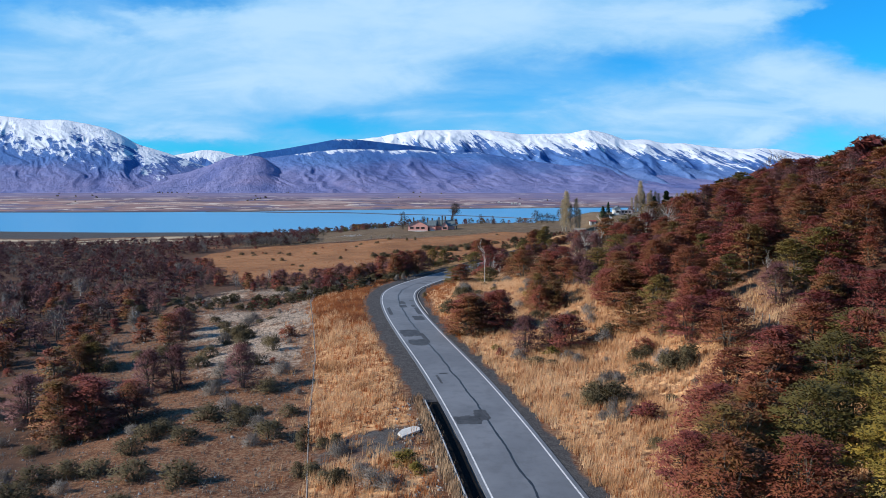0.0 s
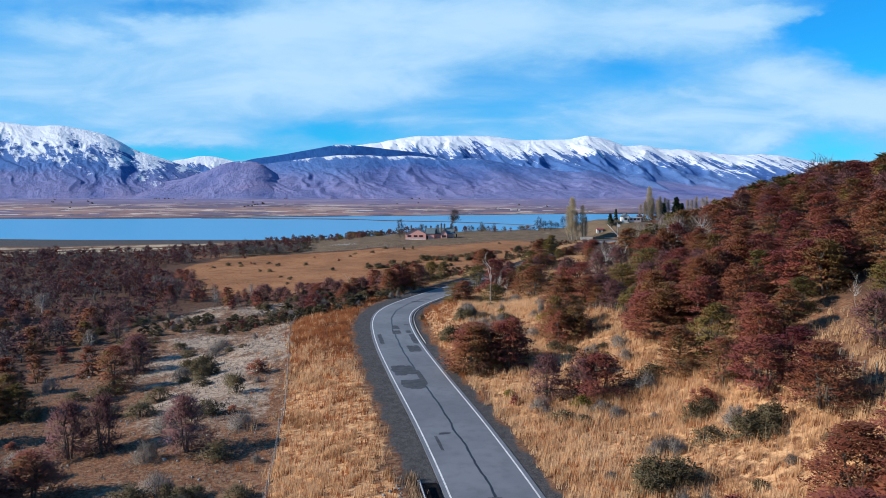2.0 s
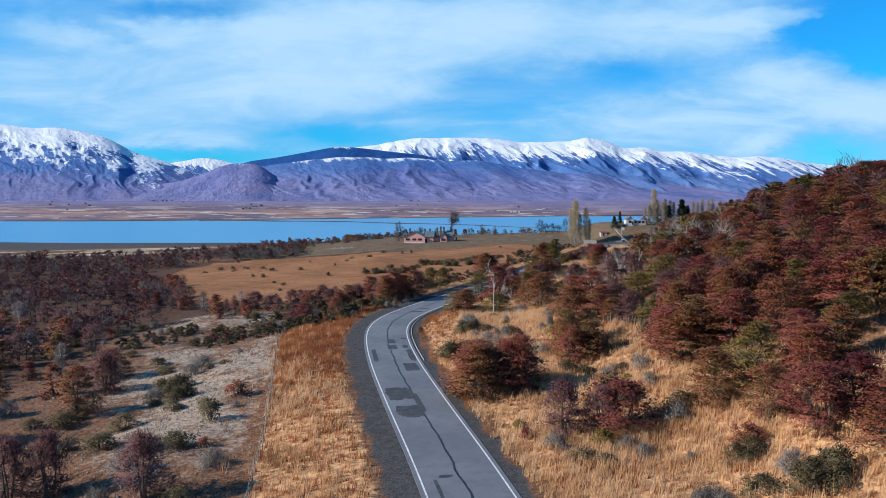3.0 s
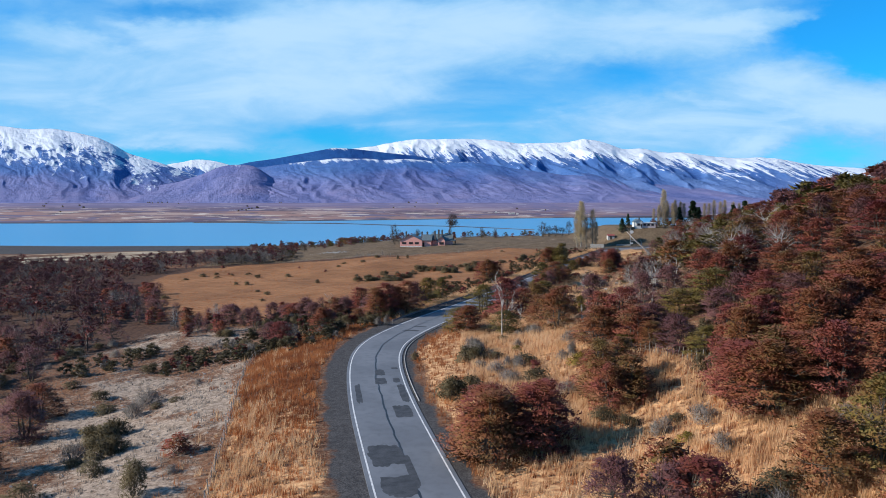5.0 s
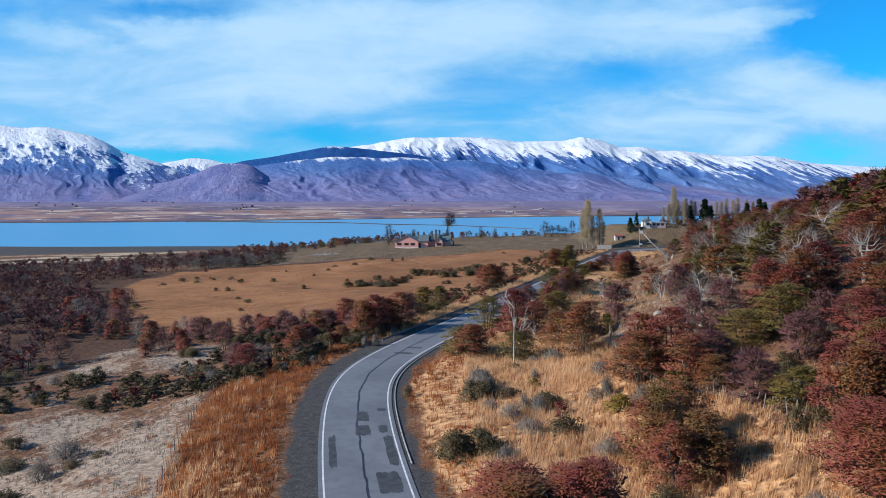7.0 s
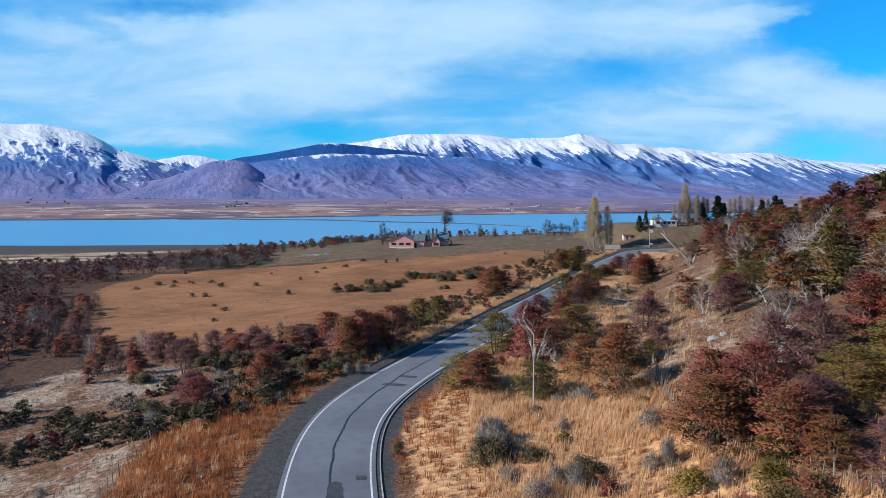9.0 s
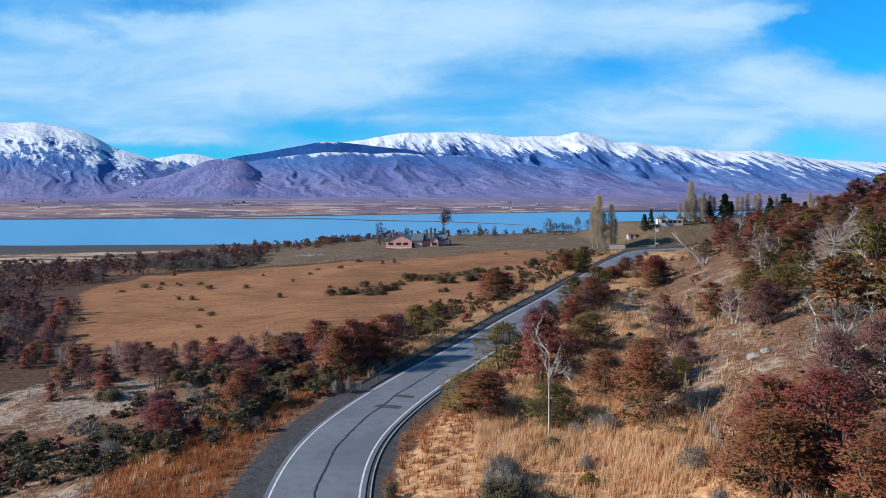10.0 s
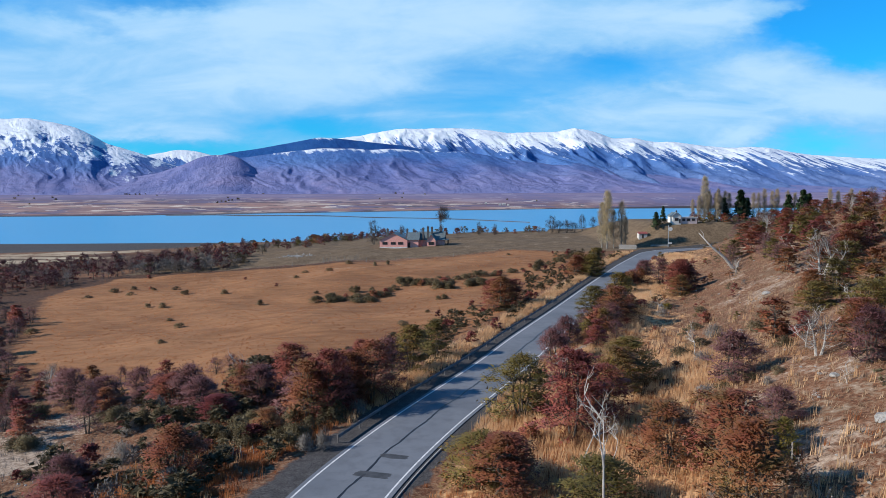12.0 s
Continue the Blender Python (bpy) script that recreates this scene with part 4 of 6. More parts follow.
# ---- plants ----
def leaf_cloud(seed, centres, sizes, per, leaf, flat=0.45, tilt=0.7, small=False):
    """Small leaves gathered in flat sprays round the centres."""
    rs = np.random.RandomState(seed)
    n = len(centres) * per
    c = np.repeat(np.asarray(centres, float), per, 0)
    r = np.repeat(np.asarray(sizes, float), per)[:, None]
    d = rs.normal(size=(n, 3))
    d /= np.linalg.norm(d, axis=1)[:, None]
    d *= (rs.rand(n, 1) ** 0.45) * r
    d[:, 2] *= flat
    p = c + d
    a = rs.rand(n) * 2 * np.pi
    u = np.stack([np.cos(a), np.sin(a), rs.normal(size=n) * tilt], 1)
    v = np.stack([-np.sin(a), np.cos(a), rs.normal(size=n) * tilt], 1)
    s = leaf * (0.6 + 0.8 * rs.rand(n, 1))
    if small:
        # narrow sprays that point outwards from the stem
        a = np.arctan2(p[:, 1], p[:, 0]) + rs.normal(size=n) * 0.75
        u = np.stack([np.cos(a), np.sin(a), 0.12 + rs.normal(size=n) * 0.4], 1)
        v = np.stack([-np.sin(a), np.cos(a), rs.normal(size=n) * tilt], 1)
        tri = np.stack([p - (u * 1.0 + v * 0.45) * s, p - (u * 0.8 - v * 0.45) * s, p + u * 1.5 * s], 1).reshape(-1, 3)
        return tri, np.arange(3 * n).reshape(-1, 3)
    quad = np.stack([p - u * s, p - v * s * 0.55, p + u * s, p + v * s * 0.55], 1).reshape(-1, 3)
    return quad, np.arange(4 * n).reshape(-1, 4)


def twig_cloud(seed, roots, tips, per, length, width=0.03):
    """Bare fine twigs fanning out round the ends of the limbs."""
    rs = np.random.RandomState(seed)
    n = len(tips) * per
    t = np.repeat(np.asarray(tips, float), per, 0)
    out = t - np.repeat(np.asarray(roots, float), per, 0)
    out /= np.linalg.norm(out, axis=1)[:, None] + 1e-6
    d = rs.normal(size=(n, 3)) * 0.75 + out * 0.8 + np.array([0, 0, 0.45])
    d /= np.linalg.norm(d, axis=1)[:, None]
    p = t + rs.normal(size=(n, 3)) * length * 0.45
    side = np.cross(d, rs.normal(size=(n, 3)))
    side /= np.linalg.norm(side, axis=1)[:, None] + 1e-6
    ln = length * (0.5 + rs.rand(n, 1))
    tri = np.stack([p - side * width, p + side * width, p + d * ln], 1).reshape(-1, 3)
    return tri, np.arange(3 * n).reshape(-1, 3)


def crown_points(rnd, n, rad, h, low, seed, ragged=0.5):
    """Places for sprays within an uneven domed crown, widest near its foot."""
    pts = []
    for i in range(n):
        k = rnd.random() ** 0.85
        w = rnd.uniform(0, 2 * math.pi)
        d = Vector((math.cos(w), math.sin(w), k * 1.5))
        lump = 1 - ragged * 0.35 + ragged * 0.8 * noise.noise(d * 1.5 + Vector((seed, seed * 0.7, 0)))
        reach = rad * math.sqrt(max(0.02, 1 - k ** 2.3)) * lump * (0.72 + 2.2 * k if k < 0.12 else 1.0)
        r = reach * rnd.random() ** 0.36
        z = low * h + (h - low * h) * k * (0.92 + 0.16 * lump)
        pts.append(Vector((d.x * r, d.y * r, max(0.12, z))))
    return pts


def make_tree(name, label, seed, h, rad, leaves, sprays, per, leaf, low=0.1, flat=0.45, ragged=0.55, stems=3, bark=None, bare=False, tilt=0.7, small=False, category="tree", cone=False, clad=0):
    """A bushy tree: tapered stems and limbs, and a crown of many small leaves."""
    rnd = random.Random(seed)
    tree = tagged(new(name), label, category)
    pts = crown_points(rnd, sprays, rad, h, low, seed * 3.3, ragged)
    if cone:
        for p in pts:
            k = min(1.0, p.z / h)
            r = math.hypot(p.x, p.y) + 0.01
            reach = 1.45 * rad * (1.03 - k) ** 0.8 * (0.25 + 0.75 * rnd.random())
            p.x, p.y = p.x / r * reach, p.y / r * reach
    verts, faces = [], []
    bases = []
    for k in range(stems):
        w = 2 * math.pi * k / stems + rnd.random()
        top = Vector((math.cos(w) * rad * 0.25, math.sin(w) * rad * 0.25, h * 0.72))
        foot_at = Vector((math.cos(w) * 0.12, math.sin(w) * 0.12, -0.4))
        mid = foot_at.lerp(top, 0.45) + Vector((rnd.uniform(-0.2, 0.2), rnd.uniform(-0.2, 0.2), 0)) * rad * 0.4
        tube(verts, faces, [foot_at, mid, top], [0.035 * h / stems ** 0.3, 0.022 * h / stems ** 0.3, 0.008 * h], 6)
        bases.append((mid, top))
    roots = []
    for p in pts:
        mid, top = min(bases, key=lambda b: (b[0] - p).length)
        a = mid.lerp(top, max(0.0, min(0.9, (p.z - mid.z) / max(0.3, top.z - mid.z) - 0.25)))
        roots.append(a)
        if rnd.random() < (1.0 if bare else 0.5):
            bend = a.lerp(p, 0.5) + Vector((0, 0, -0.06 * h))
            tube(verts, faces, [a, bend, p], [0.009 * h, 0.006 * h, 0.002 * h], 3)
    sheet("trunk", [tuple(v) for v in verts], faces, bark or BARK, tree)
    if bare:
        v, f = twig_cloud(seed, [tuple(r) for r in roots], [tuple(p) for p in pts], per, leaf, 0.02)
        if clad:
            w, g = leaf_cloud(seed, [tuple(p) for p in pts], [rad * rnd.uniform(0.22, 0.36) for p in pts], clad, 0.11, flat * 0.6, 0.4, True)
            v, f = np.concatenate([v, w]), np.concatenate([f, g + len(v)])
    else:
        v, f = leaf_cloud(seed, [tuple(p) for p in pts], [rad * rnd.uniform(0.2, 0.38) for p in pts], per, leaf, flat, tilt, small)
    v[:, 2] = np.maximum(v[:, 2], 0.03)
    rounded(sheet("crown", v, f, leaves, tree), np.array([0, 0, 0.3 * h]), np.array([rad, rad, 0.6 * h]))
    return tree


def make_snag(name, label, seed, h, spread=0.9, depth=4, sway=0.2, stem_part=0.55):
    """A dead tree: bleached stem and crooked bare limbs."""
    rnd = random.Random(seed)
    tree = tagged(new(name), label, "tree")
    stem, boughs = ([], []), []

    def grow(at, way, length, r, level, out):
        path, radii, p = [at], [r], at.copy()
        for i in range(3):
            bend = 0.2 if level else sway
            way = (way + Vector((rnd.gauss(0, bend), rnd.gauss(0, bend), rnd.gauss(0.05, 0.12)))).normalized()
            p = p + way * length / 3
            path.append(p.copy())
            radii.append(r * (1 - 0.24 * (i + 1)))
        tube(out[0], out[1], path, radii, 5 if level < 2 else 3)
        if level >= depth:
            return
        for i in range(rnd.randint(2, 4)):
            q = path[rnd.randint(1, 3)]
            d = (way + Vector((rnd.gauss(0, spread), rnd.gauss(0, spread), rnd.gauss(0.1, 0.45)))).normalized()
            if level == 0:
                boughs.append(([], []))
            grow(q.copy(), d, length * rnd.uniform(0.45, 0.75) * (1 if level else 0.55 / stem_part), r * 0.58, level + 1, boughs[-1])

    grow(Vector((0, 0, -0.3)), Vector((rnd.gauss(0, 0.6 * sway), rnd.gauss(0, 0.6 * sway), 1)), h * stem_part, 0.02 * h, 0, stem)
    sheet("trunk", stem[0], stem[1], DEADWOOD, tree)
    for verts, faces in boughs:
        sheet("branch", verts, faces, DEADWOOD, tree)
    return tree


def make_shrub(name, label, seed, h, rad, leaves, sprays, per, leaf, bare=False):
    rnd = random.Random(seed)
    bush = tagged(new(name), label, "shrub")
    pts = crown_points(rnd, sprays, rad, h, 0.0, seed * 2.1, 0.6)
    verts, faces = [], []
    for p in pts[:8]:
        tube(verts, faces, [Vector((0, 0, -0.2)), p * 0.5, p], [0.03, 0.02, 0.008], 3)
    sheet("stem", [tuple(v) for v in verts], faces, BARK, bush)
    if bare:
        v, f = twig_cloud(seed, [(0, 0, 0)] * len(pts), [tuple(p * 0.85) for p in pts], per, leaf, 0.012)
    else:
        v, f = leaf_cloud(seed, [tuple(p) for p in pts], [rad * rnd.uniform(0.26, 0.46) for p in pts], per, leaf, 0.65, 0.9, True)
    v[:, 2] = np.maximum(v[:, 2], 0.02)
    rounded(sheet("foliage", v, f, leaves, bush), np.array([0, 0, 0.15 * h]), np.array([rad, rad, 0.8 * h]))
    return bush


KINDS = {}
LOOKS = {
    "maroon": ("maroon_beech", "bushy southern beech with dense maroon autumn leaves", MAROON),
    "rust": ("rust_beech", "bushy southern beech with rusty orange autumn leaves", RUST),
    "olive": ("olive_beech", "bushy southern beech with olive green and yellowing leaves", OLIVE),
    "yellow": ("yellow_beech", "bushy southern beech with yellow-green leaves", YELLOW),
    "crimson": ("crimson_beech", "low southern beech with bright crimson autumn leaves", CRIMSON),
}


def build_kinds():
    for k, (look_name, (name, label, mat)) in enumerate(LOOKS.items()):
        KINDS[look_name] = [make_tree(name, label, 10 * k + v, 5.0, 2.5 + 0.2 * v, mat, 118, 62, 0.09, low=0.02 * v, flat=0.24, tilt=0.6, small=True, stems=2 + v % 3) for v in range(3)]
        KINDS[look_name + "_mid"] = [make_tree(name, label, 10 * k + 3 + v, 5.0, 2.6, mat, 66, 30, 0.165, low=0.02, flat=0.26, tilt=0.62, small=True, stems=2) for v in range(3)]
    beech = "leafless mauve-brown southern beech with dense fine twigs"
    KINDS["mauve"] = [make_tree("bare_beech", beech, 100 + v, 5.0, 2.4, MAUVE, 90, 22, 0.5, 0.06, bare=True, stems=3, clad=26) for v in range(3)]
    KINDS["mauve_mid"] = [make_tree("bare_beech", beech, 105 + v, 5.0, 2.4, MAUVE, 50, 14, 0.7, 0.06, bare=True, stems=2, clad=14) for v in range(3)]
    KINDS["grey"] = [make_tree("grey_beech", "grey leafless southern beech with bare twigs", 110 + v, 5.0, 2.1, GREY_TWIG, 45, 14, 0.6, 0.2, bare=True, stems=2, bark=DEADWOOD) for v in range(3)]
    KINDS["spar"] = [make_snag("dead_tree", "tall upright bleached dead tree with short bare limbs", 141, 6.0, 0.8, 3, 0.05, 0.95)]
    KINDS["snag"] = [make_snag("dead_tree", "bleached dead tree with crooked bare limbs", 120 + v, 6.0) for v in range(5)]
    KINDS["scrub"] = [make_shrub("scrub_bush", "low dark olive scrub bush on dry ground", 130 + v, 0.85, 1.1, SCRUB, 34, 40, 0.052) for v in range(4)]
    KINDS["sage"] = [make_shrub("sage_bush", "low grey-brown dry bush among the grass", 140 + v, 1.1, 1.0, SAGE, 40, 26, 0.3, True) for v in range(3)]
    KINDS["low_red"] = [make_shrub("red_bush", "low reddish brown shrub among dry grass", 150 + v, 1.6, 1.3, MAROON, 32, 38, 0.088) for v in range(3)]
    KINDS["low_yellow"] = [make_shrub("yellow_bush", "low yellow-green bush beside the gravel", 160 + v, 1.0, 1.0, YELLOW, 30, 40, 0.065) for v in range(2)]


build_kinds()
USED = set()
CHOOSE = random.Random(77)


def plant(kind, x, y, h=None, wide=None, sink=0.1):
    """Stands one plant of a kind on the land; h: its height in metres, wide: its width."""
    protos = KINDS[kind]
    k = CHOOSE.randrange(len(protos))
    base_h = {"snag": 7.5, "spar": 7.5, "scrub": 1.0, "sage": 1.1, "low_red": 1.6, "low_yellow": 1.0}.get(kind, 5.0)
    base_w = {"snag": 5.0, "spar": 5.0, "scrub": 2.4, "sage": 2.1, "low_red": 2.7, "low_yellow": 2.0, "grey": 4.4}.get(kind, 5.2)
    s = (h or base_h) / base_h
    w = 1.14 * wide / base_w if wide else s * CHOOSE.uniform(1.0, 1.3)
    m = put_on(x, y, CHOOSE.uniform(0, 6.28), (w, w, s), sink)
    ob = protos[k]
    if (kind, k) in USED:
        u = ob.scale
        return copy_thing(ob, put_on(x, y, CHOOSE.uniform(0, 6.28), (w / u.x, w / u.y, s / u.z), sink))
    USED.add((kind, k))
    ob.matrix_basis = m
    return ob


def scatter(kinds, weights, count, x0, x1, y0, y1, h0, h1, gap, keep, seed):
    """Stands plants at random where keep(x, y) allows, at least gap apart."""
    rnd = random.Random(seed)
    got, tries = [], 0
    while len(got) < count and tries < count * 40:
        tries += 1
        x, y = rnd.uniform(x0, x1), rnd.uniform(y0, y1)
        if not keep(x, y, rnd) or any((x - a) ** 2 + (y - b) ** 2 < gap * gap for a, b in got + TAKEN):
            continue
        got.append((x, y))
        plant(rnd.choices(kinds, weights)[0], x, y, rnd.uniform(h0, h1))
    return got


TAKEN = []
MIXED = {"maroon": ("maroon", "maroon", "rust"), "rust": ("rust", "maroon", "maroon"), "olive": ("olive", "rust"), "yellow": ("yellow", "olive"), "crimson": ("crimson", "maroon"), "mauve": ("mauve", "mauve")}


def row(kind, spots):
    for x, y, h, wide in spots:
        e = off1(x, y)
        least = 5.3 + 0.26 * wide
        if abs(e) < least:
            x += math.copysign(least - abs(e), e)
        if wide > 6.6 and kind in MIXED:
            # a broad clump is two or three bushes grown together
            for k, other in enumerate(MIXED[kind]):
                a = CHOOSE.uniform(-0.5, 0.5) + k * 2 * math.pi / len(MIXED[kind])
                plant(other, x + math.cos(a) * wide * 0.23, y + math.sin(a) * wide * 0.2, h * CHOOSE.uniform(0.8, 1.02), wide * CHOOSE.uniform(0.6, 0.72))
        elif wide > 2.8 and kind in ("scrub", "sage"):
            for k in range(min(5, int(wide / 1.1))):
                a, r = k * 2.4 + CHOOSE.uniform(0, 1), CHOOSE.uniform(0.12, 0.32) * wide
                plant(kind, x + math.cos(a) * r, y + 0.7 * math.sin(a) * r, min(h, 2.3) * CHOOSE.uniform(0.65, 1.0), min(4.2, wide * CHOOSE.uniform(0.45, 0.62)))
        else:
            plant(kind, x, y, h, wide)
        TAKEN.append((x, y))


def off1(x, y):
    return float(off_road(np.array([x]), np.array([y]))[0])


def in_plan(x, y, poly):
    return bool(inside(np.array([x]), np.array([y]), poly)[0])


# plants that stand out, as (x, y, height, width)
row("maroon", [(33.1, 68.2, 4.3, 5.9), (42.2, 76.2, 4.8, 7.2), (44.1, 71.5, 4.5, 6.2), (5.9, 113, 6, 9.5), (28.7, 111, 6, 9.5), (17.6, 125.5, 6, 6.9),
      (-39.3, 75.8, 6, 9.5), (27.2, 112.1, 6, 9), (9.1, 112.3, 6, 5.4), (22.2, 144.4, 6, 9.3), (14.6, 265.5, 6.6, 9.5), (51.6, 266.2, 6, 6.3),
      (45, 104.2, 6, 9.5), (43.1, 120.8, 6, 9.5), (35.6, 117.3, 6, 7.8), (78.1, 161.5, 6, 9.5), (57, 95.5, 6, 7.5), (22.5, 58, 5.5, 6),
      (18.3, 51.5, 4.5, 4.5), (31, 66, 5.5, 6), (37, 62, 5.5, 6), (-34.7, 78.5, 4.3, 5.6), (-26.9, 169.2, 4.2, 4.4), (-23, 204.5, 4.2, 5.3),
      (-18, 208.5, 5.9, 6), (11.7, 181, 7.4, 6.5), (20, 167.6, 5.2, 6.4), (15.5, 186, 5, 5.5), (53, 268, 5.5, 6.5), (52.3, 267.6, 6.4, 6.6),
      (40, 186, 4.2, 5.5), (66, 232, 5, 7), (72, 240, 5, 7), (-45.5, 117.8, 6, 5.4), (-12.6, 192.6, 6.6, 7.6), (-8.6, 197, 6.4, 7.2),
      (-12.5, 199.5, 5, 6), (-32, 206, 3.6, 5), (24, 138, 4.6, 5.4), (30, 120.5, 6.2, 7.4), (35, 127, 5.4, 6)])
row("rust", [(35.8, 68.2, 5.4, 6.5), (34.5, 94.2, 5.9, 7.4), (17.5, 122.1, 5.3, 6.9), (4.2, 110.8, 6, 5.1), (17.7, 159.6, 6, 5.6), (44, 107.8, 6, 9.3),
      (50, 90.8, 6, 7.9), (37.9, 149.1, 5.9, 8.1), (57.9, 112, 6, 9.5), (24, 46, 5.5, 6), (25, 56, 5.5, 6), (19.5, 47.5, 5.5, 6),
      (21.5, 52.5, 6, 6.5), (28.5, 60.5, 6, 6.5), (27, 66, 5, 6), (45, 278, 4, 7), (-21.1, 176.2, 4.7, 5.2), (19, 194, 5.2, 6),
      (4.6, 169.8, 4.4, 6.4), (50, 262, 4, 5), (17, 172, 4.6, 5.5), (29.1, 232.7, 5.6, 6.4), (-53.9, 106, 5, 7), (-51.7, 141, 4.4, 5.6),
      (-16, 186, 3, 3.6), (25.2, 135.5, 3, 4), (33.5, 123.5, 5.6, 6.5)])
row("olive", [(27.4, 96.5, 5.7, 8.7), (38, 65, 4.6, 5.6), (45.4, 310, 6.9, 9.3), (35.3, 142.6, 4.8, 6.2), (39.6, 112.2, 5.3, 7.1), (28.5, 111.1, 5.3, 4.9),
      (44.1, 306.1, 6, 9.5), (27.5, 51.5, 6, 6.5), (36, 55, 5.5, 6), (33.5, 60, 5.5, 6), (8.2, 188.8, 6, 5.8), (-3, 209.6, 5.9, 5.8),
      (0.2, 217.5, 5.2, 4.8), (21.6, 198.5, 4.9, 6.5), (2.9, 172.2, 4, 5), (10.5, 166, 3.8, 5), (26.5, 239.5, 5.8, 6.2), (39.9, 265.7, 3.8, 4.6), (34, 249, 6.3, 5.5),
      (44, 190, 4.5, 6), (52, 214, 4.6, 7), (60, 222, 4.4, 6), (48, 208, 3.6, 5), (28.6, 126.5, 3.2, 4.6), (31, 143, 3.6, 5)])
row("yellow", [(45.5, 89.5, 6, 8.8), (22.7, 137.9, 2, 3), (29, 45, 5.5, 5.5), (32.5, 49.5, 6, 5.5), (31, 54, 5, 5), (22.6, 166, 2.6, 2.4)])
row("crimson", [(31.4, 85.5, 5.4, 7.7), (17, 96.5, 4.6, 5.5), (39.2, 73.8, 4.1, 6.4), (-23.7, 196.5, 2.6, 4.5)])
row("mauve", [(13.3, 97.2, 4.7, 7.7), (-25, 88.2, 5.2, 4.9), (30, 149.8, 5.6, 7.5), (53.6, 279.3, 6, 9.5), (-111.5, 193.8, 6, 9.5), (52, 292, 4, 6),
      (-30.6, 177.5, 3.4, 4.6), (-48.5, 215, 4.4, 6), (-44, 214.6, 3.4, 6), (-38.3, 213, 4.2, 5.5), (-29.4, 205.5, 4.5, 5.6), (29.4, 189.6, 4.6, 6.4),
      (36.2, 178.5, 4.4, 4.8), (25.4, 172.2, 2.8, 3.6), (-14, 203, 4, 5), (-34, 208, 3.6, 5), (14.8, 211, 4.8, 5.5), (18.5, 219.5, 4.4, 5),
      (-48.2, 131.3, 5.4, 6), (-47.3, 80, 5.4, 6), (-36, 90.5, 6.4, 7.2), (-14.5, 197, 4.6, 6), (-20.5, 203.5, 4.4, 6), (-27, 201, 3.6, 6),
      (-5.4, 203, 5.4, 5), (26.8, 140, 3.4, 5.5), (26.4, 130, 4.2, 5.2), (33, 135, 4, 5)])
row("grey", [(43.4, 154.8, 6, 7.9), (46.6, 148.6, 6, 5.9), (56.4, 221.9, 6, 7), (30.5, 153.5, 6, 7.3), (95, 320.8, 6, 9.5), (56.9, 201.6, 6, 9.2),
      (36.5, 187, 4, 4.5)])
row("spar", [(9.4, 160.9, 10.6, 4.0)])
row("snag", [(65.2, 240.7, 9, 5.7), (30.9, 151.4, 5.5, 2.7), (32.6, 152.1, 9.2, 4.6), (43.3, 94, 5.9, 2.2), (56, 190, 8, 6),
      (60, 178, 8, 5), (62, 205, 8, 6), (70, 225, 8, 6), (13.3, 174.6, 5.2, 2.6), (17.3, 203.2, 5.2, 5.9), (30.4, 203.4, 6.5, 2.6),
      (40, 241.8, 4, 2.4), (-25.5, 211, 7.2, 2.6), (10.8, 173.5, 8.5, 3.2), (32.1, 174.8, 1.9, 1.4), (29.3, 174.4, 1.7, 1.3), (38, 192, 6, 4),
      (44, 198, 6.5, 4.5), (47, 184, 6.5, 4.5), (56, 218, 9, 4.2), (79, 277.6, 8, 3.6), (34.2, 164.1, 6.6, 5.4), (84, 245.6, 7, 4),
      (33.4, 177.3, 2.4, 2), (41.6, 253.2, 3.6, 1.6), (27.3, 148.5, 5.6, 3), (24, 139.5, 3.4, 2)])
row("low_red", [(19.5, 121.6, 3.1, 4.2), (27.2, 62, 2.9, 3.9), (16.6, 103.8, 3.3, 4.9), (25.1, 227.1, 3.2, 4.2)])
